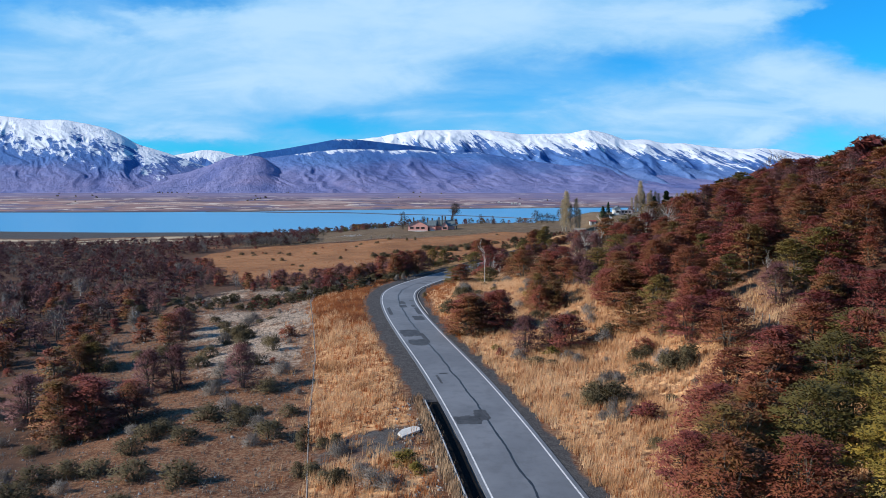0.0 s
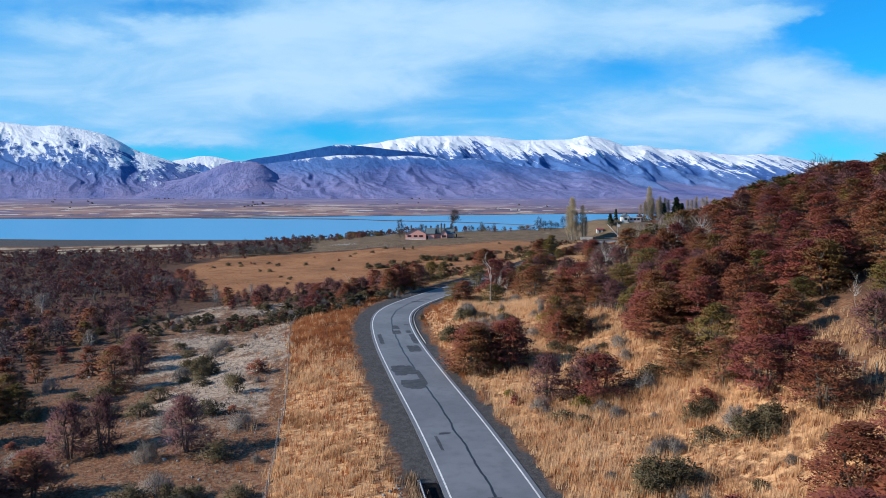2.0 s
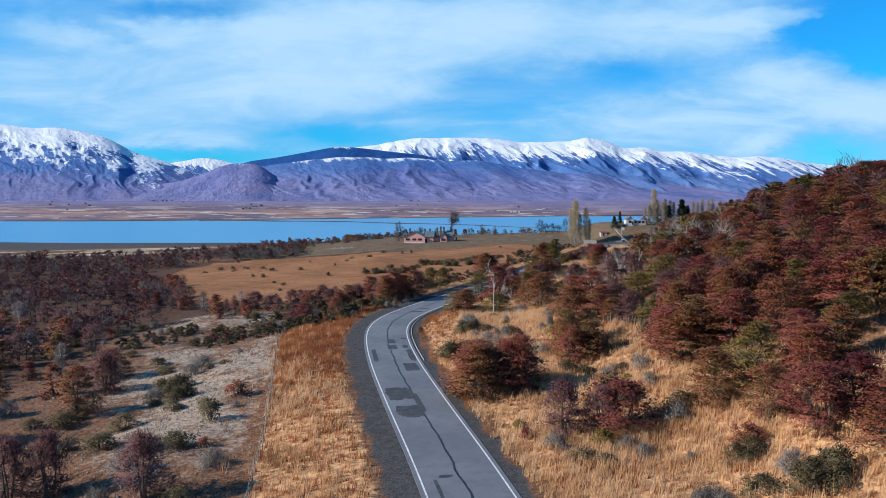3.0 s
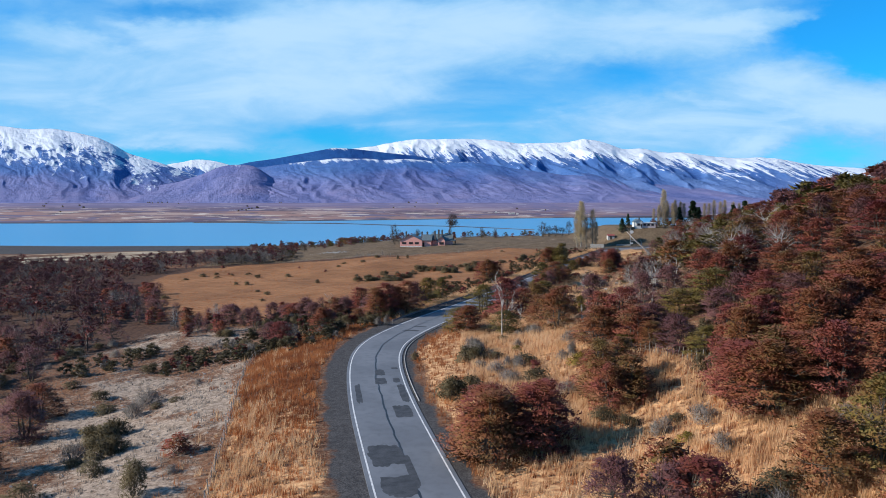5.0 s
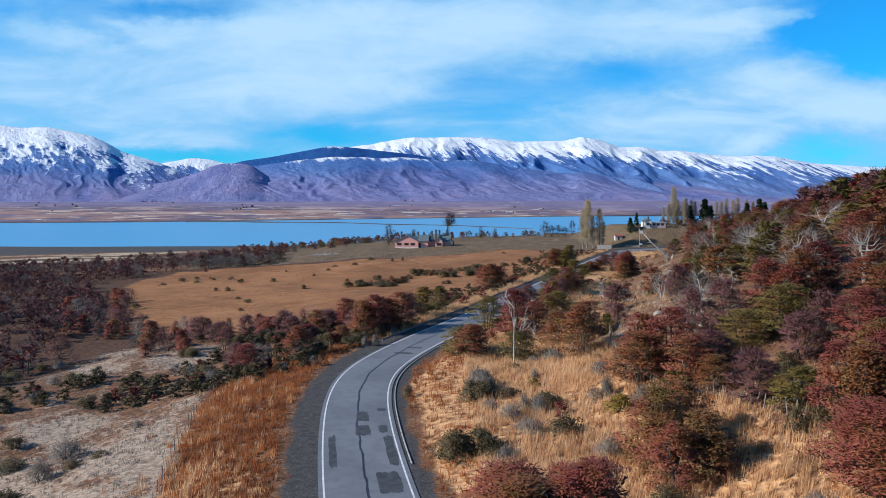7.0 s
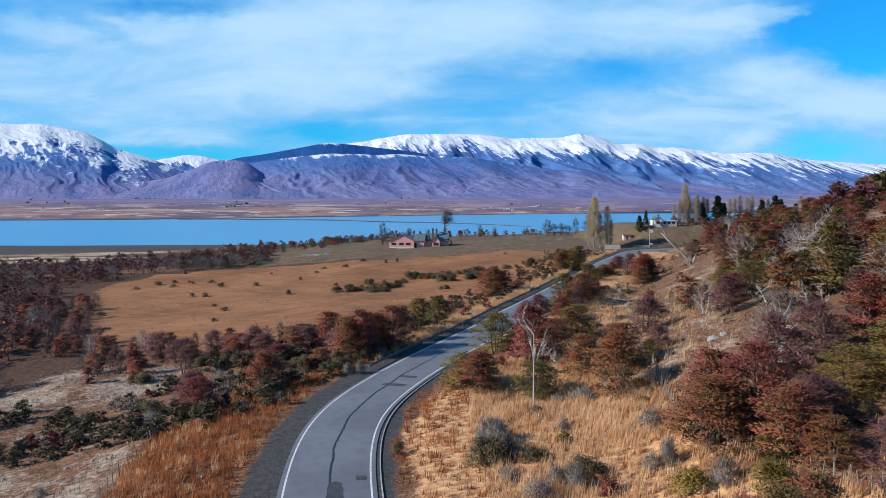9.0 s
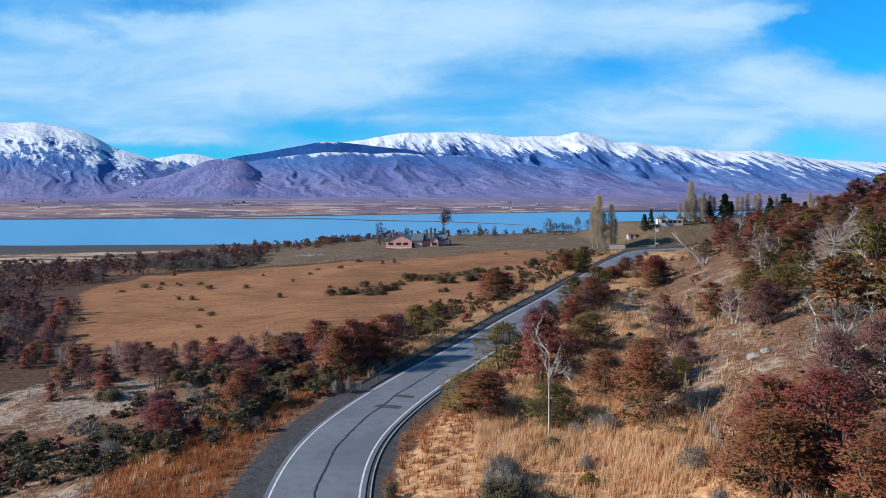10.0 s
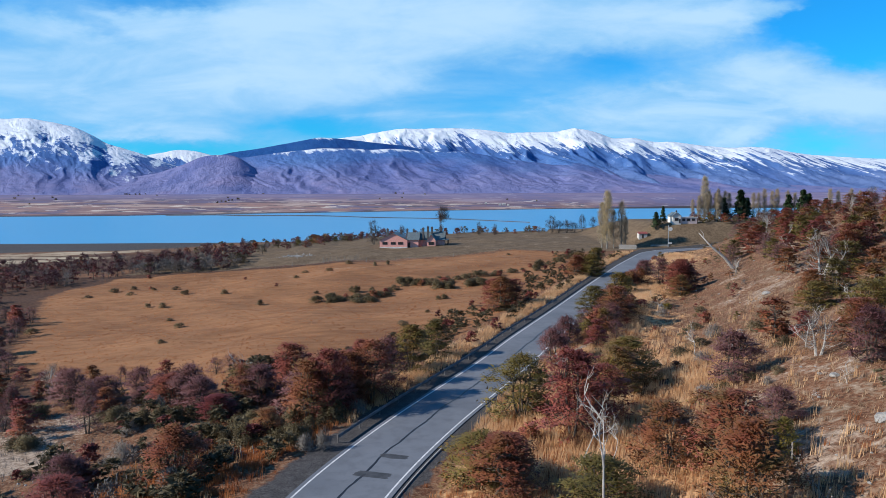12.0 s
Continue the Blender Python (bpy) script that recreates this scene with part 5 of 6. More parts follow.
row("scrub", [(16.7, 74, 3.5, 7), (2.5, 131.6, 3.6, 6.6), (23.7, 85.8, 2, 4.1), (26.4, 78.5, 2.2, 5.6), (4.1, 148.1, 2.5, 5.4), (-4.5, 152.4, 1.3, 1.6),
      (-43.1, 300.5, 1.4, 2.3), (-24.1, 296.7, 1.4, 5.6), (-20.5, 311.7, 2.4, 3.8), (-15.6, 308.7, 1.8, 2.1), (-15.7, 296.5, 1.4, 9.5), (-7.4, 322, 2.2, 6.4),
      (-3.7, 319, 2.2, 4.7), (4.2, 308.5, 2.4, 7.4), (12.6, 311, 2.4, 9), (-14.1, 361.4, 1.7, 1.7), (-17.9, 354.9, 1.6, 1.6), (-68.3, 302.5, 1.4, 2.3),
      (-72.4, 303.7, 1.2, 2), (2.8, 291.2, 1.6, 3.8), (-9, 57, 1.6, 4), (-11.5, 59, 1.5, 3.6), (-10.5, 66, 1.4, 3), (-17.6, 184.4, 2.3, 4.4),
      (-13.2, 184, 2.5, 4.8), (-11.6, 187, 1.9, 3), (-50, 209, 2.4, 5), (-44, 195.7, 1.8, 4.8), (-20.5, 188, 2, 4), (-33, 199, 1.8, 4),
      (-26.6, 166.1, 2.2, 3.9), (-38.1, 128.5, 2.4, 6), (-26.1, 109, 2.4, 2.6), (-21.8, 77.6, 1.7, 4), (-13.3, 66.7, 2.4, 2), (-34.7, 121.4, 2.4, 5),
      (-10.4, 189.8, 2.2, 3.6), (-15, 190, 2.4, 4.6), (-20, 193, 2.2, 4.6), (-29, 197, 2, 4.4), (-38, 203, 2, 5), (-24, 186.5, 1.8, 3.6),
      (27.5, 123, 2, 3.6), (30, 133.5, 2, 4), (29, 139, 1.8, 3.5)])
row("sage", [(17.6, 68.2, 2.4, 3.2), (4.5, 151.8, 2.4, 4.6), (9.2, 142.3, 1.9, 3.4), (4.5, 149.6, 3, 4.7), (16.6, 142.6, 1.9, 3.4), (11, 153.4, 1.3, 1.4),
      (19, 80.2, 1.9, 4.4), (22.3, 106.1, 1.4, 2.4), (19.4, 112.6, 1.8, 3.2), (-5.5, 55.5, 1.3, 2.8), (-4.2, 54.5, 1.2, 2.6), (-6.8, 57.5, 1.2, 2.4),
      (-9.5, 63.5, 1.4, 2.6), (-8.2, 192, 1.5, 2.4), (-10.9, 181.5, 1.9, 3.2)])
row("low_yellow", [(-3.2, 59.5, 1, 2.6), (-2.2, 57.2, 0.8, 1.6)])


def build_leaner():
    """A long dead trunk that leans out over the slope, with a broken stump at its foot."""
    tree = tagged(new("dead_tree"), "long bleached dead trunk leaning far over the slope", "tree")
    tree.location = (67.4, 277, float(land(67.4, 277)))
    v, f = [], []
    tube(v, f, [Vector((0, 0, -0.4)), Vector((-2.6, -0.3, 2.6)), Vector((-5.6, -0.5, 5.0)), Vector((-8.4, -0.4, 8.0))], [0.42, 0.3, 0.2, 0.07], 7)
    sheet("trunk", v, f, DEADWOOD, tree, smooth=True)
    for path, r in (([(-5.6, -0.5, 5.0), (-6.8, -0.6, 5.0), (-8.2, -0.9, 5.5)], 0.1), ([(-7.2, -0.45, 6.7), (-7.3, -0.2, 7.8), (-8.0, 0.1, 8.8)], 0.07), ([(-3.6, -0.4, 3.4), (-3.4, 0.2, 4.5), (-3.9, 0.5, 5.3)], 0.08)):
        v, f = [], []
        tube(v, f, [Vector(p) for p in path], [r, r * 0.7, r * 0.25], 5)
        sheet("branch", v, f, DEADWOOD, tree)
    v, f = [], []
    tube(v, f, [Vector((0.5, -0.2, -0.4)), Vector((0.55, -0.2, 0.9)), Vector((0.75, -0.3, 1.7))], [0.36, 0.28, 0.12], 7)
    sheet("stump", v, f, DEADWOOD, tree)


build_leaner()

# the wooded hill, with two open slopes
OPEN_SLOPE = [(27, 150), (19, 160), (24, 173), (32, 190), (42, 184), (42, 160)]
OPEN_BROW = [(34, 212), (50, 262), (62, 284), (62, 238), (46, 202)]
def on_hill(x, y, r):
    e = off1(x, y)
    if y > 382 or e < 26 or ((in_plan(x, y, OPEN_SLOPE) or in_plan(x, y, OPEN_BROW)) and r.random() > 0.08):
        return False
    bare = 0.5 + 0.5 * waves(x, y, 13, 6.0)
    return r.random() < (1.0 if y < 150 else 0.97 - 0.35 * bare) * (1 if e > 34 else 0.5)


scatter(["maroon", "rust", "olive", "mauve", "crimson"], [6, 4, 0.9, 1.6, 0.7], 112, 25, 72, 48, 168, 4.0, 5.8, 3.5, on_hill, 1)
scatter(["maroon_mid", "rust_mid", "olive_mid", "mauve_mid", "snag"], [5, 4, 2.2, 2.2, 1.6], 75, 25, 105, 108, 190, 4.0, 6.5, 3.9, lambda x, y, r: on_hill(x, y, r) and (x > 66 or y > 160), 21)
scatter(["mauve_mid", "grey", "snag", "olive_mid", "rust_mid", "maroon_mid"], [2.0, 0.6, 2.6, 2.2, 3, 5.2], 250, 28, 130, 185, 378, 2.8, 5.2, 3.2, on_hill, 2)
# the near edge of the wood in the valley
scatter(["maroon_mid", "rust_mid", "mauve_mid", "grey"], [3, 2.6, 5, 1.2], 110, -125, -38, 70, 215, 2.8, 5.4, 3.8,
        lambda x, y, r: -off1(x, y) > 40 + 14 * r.random() and not in_plan(x, y, BENCH) and not in_plan(x, y, CLEARING) and not in_plan(x, y, FIELD) and r.random() < 0.3 + 0.7 * ramp01(-x, 45, 85), 3)

scatter(["mauve_mid", "maroon_mid", "grey"], [5, 3, 1], 52, -112, -44, 190, 300, 2.0, 4.2, 2.8,
        lambda x, y, r: not in_plan(x, y, FIELD) and not in_plan(x, y, CLEARING) and in_plan(x + 16, y + 4, FIELD), 31)


def build_wood(name, label, kinds, weights, count, x0, x1, y0, y1, h0, h1, keep, seed, sprays=34, per=11, leaf=0.36, dark=0.0):
    """A far wood as one mesh: stems and crowns too many to count."""
    rnd = random.Random(seed)
    mats = {"maroon": MAROON, "rust": RUST, "olive": OLIVE, "mauve": MAUVE, "grey": GREY_TWIG, "scrub": SCRUB, "yellow": YELLOW, "bark": BARK}
    order = list(mats)
    verts, faces, index, tone, n = [], [], [], [], 0
    made = tries = 0
    while made < count and tries < count * 30:
        tries += 1
        x, y = rnd.uniform(x0, x1), rnd.uniform(y0, y1)
        if not keep(x, y, rnd):
            continue
        made += 1
        kind, h = rnd.choices(kinds, weights)[0], rnd.uniform(h0, h1)
        at = np.array([x, y, float(land(x, y))])
        low = 0.0 if kind == "scrub" else 0.14
        wide = h * (0.85 if kind == "scrub" else 0.62)
        pts = crown_points(rnd, sprays, wide, h, low, seed + made, 0.6)
        if kind in ("mauve", "grey"):
            v, f = twig_cloud(seed + made, [(0, 0, h * 0.4)] * len(pts), [tuple(p) for p in pts], per, h * 0.16, 0.07)
            if kind == "mauve":
                w, g = leaf_cloud(seed + made, [tuple(p) for p in pts], [wide * rnd.uniform(0.2, 0.36) for p in pts], per, leaf * 0.8 * h / 4, 0.5, small=True)
                v, f = np.concatenate([v, w]), np.concatenate([f, g + len(v)])
        else:
            v, f = leaf_cloud(seed + made, [tuple(p) for p in pts], [wide * rnd.uniform(0.2, 0.36) for p in pts], per, leaf * h / 4, 0.4, small=True)
        tv, tf = [], []
        tube(tv, tf, [Vector((0, 0, -0.4)), Vector((rnd.uniform(-0.3, 0.3), rnd.uniform(-0.3, 0.3), h * 0.4)), Vector((0, 0, h * 0.75))], [0.03 * h, 0.022 * h, 0.006 * h], 4)
        shift = rnd.uniform(-0.2, 0.06) - dark
        for vv, ff, mk in ((v, f, kind), (np.array(tv), tf, "bark")):
            verts.append(vv + at)
            faces += [tuple(int(q) + n for q in face) for face in ff]
            index += [order.index(mk)] * len(ff)
            tone.append(np.full(len(vv), shift))
            n += len(vv)
    ob = sheet(name, np.concatenate(verts), faces, mats[order[0]])
    for k in order[1:]:
        ob.data.materials.append(mats[k])
    ob.data.polygons.foreach_set("material_index", np.array(index, np.int32))
    at = ob.data.attributes.new("tone", "FLOAT", "POINT")
    at.data.foreach_set("value", np.concatenate(tone).astype(np.float32))
    return tagged(ob, label, "wood", kind="stuff")


build_wood("valley_wood", "far autumn wood of maroon and leafless mauve beech", ["maroon", "rust", "mauve", "grey"], [2.6, 0.3, 7, 3.4], 1850, -290, -56, 112, 432, 3.0, 5.4,
           lambda x, y, r: not in_plan(x, y, FIELD) and not in_plan(x + 8, y, FIELD) and x < -72 - 0.22 * max(0, y - 200) * (y < 380)
           and (waves(x, y, 22, 8.0) > -0.45 or r.random() < 0.3), 40, 13, 12, 0.29, 0.32)
build_wood("shore_thicket", "far thicket of bushes and bare trees above the lake", ["maroon", "mauve", "grey", "scrub", "rust"], [2.5, 4, 2, 2, 1.5], 170, -128, 62, 425, 545, 1.6, 4.0,
           lambda x, y, r: (y > 475 + 0.35 * x and x > -60) or (x < -45 and r.random() < 0.7), 41, 22, 9, 0.4)
build_wood("shore_bushes", "long bank of rounded olive bushes above the lake", ["olive", "scrub", "grey"], [4, 2, 1], 46, -70, -34, 468, 500, 1.8, 3.2,
           lambda x, y, r: True, 48, 20, 10, 0.36)
build_wood("grey_grove", "grove of silver-grey leafless trees beyond the field", ["grey", "mauve", "scrub"], [6, 1, 1], 75, -112, -70, 372, 396, 2.4, 4.2,
           lambda x, y, r: y > 372 + 0.1 * (x + 90) and r.random() < 0.8, 47, 20, 12, 0.3)
build_wood("hill_wood", "dense far wood on the crest of the hill", ["maroon", "rust", "mauve", "grey", "olive"], [4, 4, 3, 1, 2], 190, 70, 210, 60, 380, 4.5, 7.5,
           lambda x, y, r: off1(x, y) > 66, 42, 32, 11, 0.42)

# bushes crowding the inner verge where the road climbs away
scatter(["maroon_mid", "olive_mid", "rust_mid", "mauve_mid"], [3, 2, 2, 4], 40, 6, 85, 216, 310, 2.2, 3.8, 2.2, lambda x, y, r: 6.0 < off1(x, y) < 13 - 4 * (y > 250), 12)

scatter(["low_red", "maroon_mid", "olive_mid", "rust_mid", "scrub"], [3, 2, 2, 2, 3], 26, 8, 85, 198, 350, 1.1, 2.1, 1.8, lambda x, y, r: 5.0 < off1(x, y) < 7.5, 15)

# scrub on the slopes by the road
def by_left(x, y, r):
    e = off1(x, y)
    return e < -19 and r.random() < (0.95 if y < 105 else 0.45) and not in_plan(x, y, FIELD) and (not in_plan(x, y, CLEARING) or r.random() < 0.06)


scatter(["scrub", "sage", "low_red"], [5, 2.5, 0.4], 175, -75, -12, 42, 200, 0.7, 2.0, 1.5, by_left, 6)
scatter(["scrub", "sage", "low_red", "low_yellow"], [2, 3, 1.6, 0.4], 110, 5, 45, 42, 250, 0.7, 1.7, 2.0, lambda x, y, r: 8 < off1(x, y) < 34, 7)
build_wood("roadside_scrub", "dense low scrub on the slope below the road", ["scrub", "maroon", "grey"], [5, 1, 0.7], 260, -62, -8, 162, 222, 0.8, 2.1,
           lambda x, y, r: not in_plan(x, y, CLEARING) and off1(x, y) < -8.5 and (y > 176 + 0.25 * x or y < 172 or r.random() < 0.3), 43, 22, 16, 0.42)
build_wood("field_scrub", "low dark scrub along the edge of the field", ["scrub", "maroon"], [5, 1], 150, -30, 62, 212, 375, 0.8, 2.0,
           lambda x, y, r: -26 < off1(x, y) < -7.5 and r.random() < 0.6, 44, 20, 14, 0.42)
scatter(["mauve_mid", "maroon_mid", "rust_mid"], [4, 3, 1], 24, -60, -10, 196, 226, 2.2, 3.8, 2.8, lambda x, y, r: off1(x, y) < -14, 11)
HEDGE = [(-27, 300), (-14, 301), (-7, 318), (4, 317), (13, 325), (26, 332), (40, 352), (51, 372)]


def on_hedge(x, y, r):
    """Along the line of bushes across the field."""
    d = min((Vector((x, y)) - Vector(a).lerp(Vector(b), k)).length for a, b in zip(HEDGE, HEDGE[1:]) for k in (0, 0.25, 0.5, 0.75, 1))
    return d < 1 + 3.2 * r.random() ** 2


scatter(["scrub", "low_red"], [5, 1], 62, -32, 56, 294, 378, 1.0, 1.8, 1.7, on_hedge, 14)
build_wood("hill_scrub", "low olive and reddish scrub over the open hillside", ["scrub", "maroon", "rust", "olive", "grey"], [5, 2.5, 1.2, 1.5, 1.5], 460, 20, 150, 112, 398, 0.6, 1.9,
           lambda x, y, r: off1(x, y) > 12 and fence_side(np.array([x]), np.array([y]))[0] < 0.5 and waves(x, y, 16, 4.0) > -0.35, 45, 14, 10, 0.36)
build_wood("knoll_thicket", "thicket of autumn bushes below the farm trees", ["maroon", "rust", "mauve", "olive", "scrub"], [4, 2, 3, 1.5, 2], 130, 104, 200, 380, 412, 1.6, 3.6,
           lambda x, y, r: y > 396 - 0.1 * (x - 104) or x > 125, 46, 18, 12, 0.36)
scatter(["scrub", "low_red"], [3, 1], 28, -110, 30, 240, 400, 0.6, 1.4, 4.0, lambda x, y, r: in_plan(x, y, FIELD) and r.random() < 0.35, 9)


# ---- grass ----
def build_grass(name, label, material, count, per, x0, x1, y0, y1, tall, keep, seed, width=0.035, splay=0.35):
    """Tussocks of fine blades, too many to count, in one mesh."""
    rs = np.random.RandomState(seed)
    x, y = rs.uniform(x0, x1, count * 12), rs.uniform(y0, y1, count * 12)
    ok = np.nonzero(rs.rand(count * 12) < keep(x, y))[0][:count]
    x, y = x[ok], y[ok]
    big = np.repeat(0.55 + 0.9 * rs.rand(len(x)), per)[:, None]
    base = np.repeat(np.stack([x, y, land(x, y) - 0.03], 1), per, 0)
    n = len(base)
    base[:, :2] += rs.normal(size=(n, 2)) * 0.16 * big
    a = rs.rand(n) * 2 * np.pi
    lean = np.stack([np.cos(a), np.sin(a), np.zeros(n)], 1) * (splay * rs.rand(n, 1))
    lean[:, 0] += 0.12
    side = np.stack([-np.sin(a), np.cos(a), np.zeros(n)], 1) * width
    tip = base + (lean + np.array([0, 0, 1.0])) * tall * big * (0.6 + 0.6 * rs.rand(n, 1))
    v = np.stack([base - side, base + side, tip], 1).reshape(-1, 3)
    ob = sheet(name, v, np.arange(3 * n).reshape(-1, 3), material)
    tone = ob.data.attributes.new("tone", "FLOAT", "POINT")
    tone.data.foreach_set("value", np.repeat(np.repeat(rs.uniform(-0.07, 0.07, len(x)) + 0.2 * waves(x, y, 4.5, 1.0) + 0.12 * waves(x, y, 11, 6.0), per), 3).astype(np.float32))
    return tagged(ob, label, "grass", kind="stuff")


def grow_right(x, y):
    e = off_road(x, y)
    far = ramp01(e, 4.5, 4.9) * ramp01(-e, -17, -10) * ramp01(y, 185, 205) * ramp01(-y, -372, -350)
    return far + fence_side(x, y) * ramp01(e, 4.9, 6.2) * ramp01(-e, -44, -24) * (0.3 + 0.7 * ramp01(waves(x, y, 14, 2.0), -0.4, 0.3)) * ramp01(-y, -250, -165)


def grow_left(x, y):
    e = off_road(x, y)
    strip = ramp01(-e, 6, 6.6) * ramp01(e, -11.5, -8.5) * ramp01(y, 186, 198) * ramp01(-y, -372, -360)
    return 0.9 * strip + verge_side(x, y) * (0.35 * ramp01(-e, 6.6, 8) + 0.65 * ramp01(-e, 9, 13)) * ramp01(e, -23, -17) * ramp01(-y, -215, -165) * (0.3 + 0.7 * ramp01(waves(x, y, 8, 3.0), -0.5, 0.4)) * (0.12 + 0.88 * ramp01(-y, -140, -116))


def grow_rust(x, y):
    e = off_road(x, y)
    verge = verge_side(x, y) * ramp01(-e, 6.6, 8.5) * ramp01(e, -24, -17) * ramp01(-y, -215, -165)
    return np.maximum(verge * (0.3 + 0.7 * ramp01(y, 112, 132)), 0.35 * grow_right(x, y))


def grow_dry(x, y):
    e = off_road(x, y)
    return ramp01(-e, 15, 20) * ramp01(e, -75, -50) * 0.8


build_grass("golden_grass", "tall golden bunch grass on the slope above the road", GRASS, 25000, 12, 3, 82, 40, 372, 0.84, grow_right, 51, 0.031)
build_grass("verge_grass", "tall golden and rusty grass on the road verge", GRASS, 11000, 12, -36, 76, 40, 372, 0.84, grow_left, 52, 0.031)
build_grass("rail_grass", "dense dry grass along the foot of the barrier", GRASS_BROWN, 700, 12, -3, 8, 28, 77, 0.75, lambda x, y: ((off_road(x, y) > -6.5) & (off_road(x, y) < -5.75)) * 1.0, 57, 0.05, 0.3)
build_grass("rusty_grass", "short rust-coloured grass on the road verge", GRASS_RUST, 9500, 11, -36, 30, 40, 260, 0.62, grow_rust, 53, 0.03)
build_grass("dry_tufts", "short pale dry tufts on stony ground", SAGE, 9000, 7, -90, -10, 45, 215, 0.3, grow_dry, 54, 0.03, 0.7)
build_grass("field_tufts", "short brown grass tufts in the open field", GRASS_RUST, 12000, 6, -115, 45, 200, 400, 0.17, lambda x, y: 0.8 * near_mask(x, y, FIELD, 4.0), 55, 0.05, 0.7)
build_grass("hill_tufts", "sparse dry brown grass on the hillside", GRASS_BROWN, 15000, 7, 15, 110, 60, 400, 0.36, lambda x, y: np.maximum(ramp01(off_road(x, y), 22, 34) * 0.5, ramp01(off_road(x, y), 8, 12) * (1.1 - fence_side(x, y)) * 0.9), 56, 0.04, 0.7)


# ---- fences, stones and a broken slab ----
def build_fence(label, path, gap, tall, lean, seed, wires=3):
    """Thin split stakes with wires between them."""
    rnd = random.Random(seed)
    fence = tagged(new("stake_fence"), label, "fence", group="stake fences")
    bm = bmesh.new()
    box(bm, -0.045, 0.045, -0.04, 0.04, -0.35, tall, bevel=0.012)
    first = part("stake", bm, POST_WOOD, fence)
    spots = []
    for (x0, y0), (x1, y1) in zip(path, path[1:]):
        n = max(1, int(math.hypot(x1 - x0, y1 - y0) / gap))
        spots += [(x0 + (x1 - x0) * i / n, y0 + (y1 - y0) * i / n) for i in range(n)]
    spots.append(path[-1])
    tops = []
    for i, (x, y) in enumerate(spots):
        ob = first
        if i:
            ob = first.copy()
            scene.collection.objects.link(ob)
        k = rnd.uniform(0.75, 1.2)
        z = float(land(x, y))
        ob.matrix_basis = Matrix.LocRotScale((x, y, z), Euler((rnd.gauss(0, lean), rnd.gauss(0, lean), rnd.uniform(0, 3))), (k, k, k))
        tops.append(Vector((x, y, z)))
    for w in range(wires):
        v, f = [], []
        tube(v, f, [p + Vector((0, 0, tall * (0.3 + 0.3 * w))) for p in tops], [0.008] * len(tops), 3)
        sheet("wire", v, f, STEEL, fence)
    return fence


build_fence("old fence of thin grey stakes along the grassy verge", [(-9.5, 48), (-13.4, 70), (-18.4, 102), (-23.5, 128), (-28.3, 152), (-29.5, 166)], 2.2, 1.35, 0.06, 1)
build_fence("short fence of pale leaning stakes below the bushes", [(-29.5, 168), (-27.2, 176.9), (-22.9, 178.5), (-17.1, 181), (-13.2, 183)], 0.9, 1.15, 0.14, 2, 2)
build_fence("fence of grey split stakes climbing the grassy slope", [(30, 118), (25, 132), (21.7, 141), (20.4, 150), (21.2, 158), (23.2, 168), (25, 178)], 0.8, 1.25, 0.1, 3, 2)
build_fence("few pale fence stakes at the edge of the wood", [(37.4, 70), (37, 76.5), (36.4, 85.2)], 1.5, 1.3, 0.1, 4, 1)


build_fence("broken corral of pale posts beyond the field", [(-38, 373), (-33, 375.5), (-27, 374.5), (-25.5, 377)], 0.55, 1.7, 0.12, 5, 1)
build_fence("thin line of field fence stakes at the edge of the pasture", [(-66, 373), (-42, 371), (-2, 370), (14, 379)], 5.0, 1.3, 0.05, 6, 2)


def make_stone(seed, flat=0.65, detail=2):
    rnd = random.Random(seed)
    bm = bmesh.new()
    bmesh.ops.create_icosphere(bm, subdivisions=detail, radius=0.5)
    for v in bm.verts:
        v.co *= 1 + 0.45 * noise.noise(v.co * 2.2 + Vector((seed, 0, 0)))
        v.co.z *= flat
        v.co += Vector((rnd.gauss(0, 0.012), rnd.gauss(0, 0.012), rnd.gauss(0, 0.012)))
    return bm


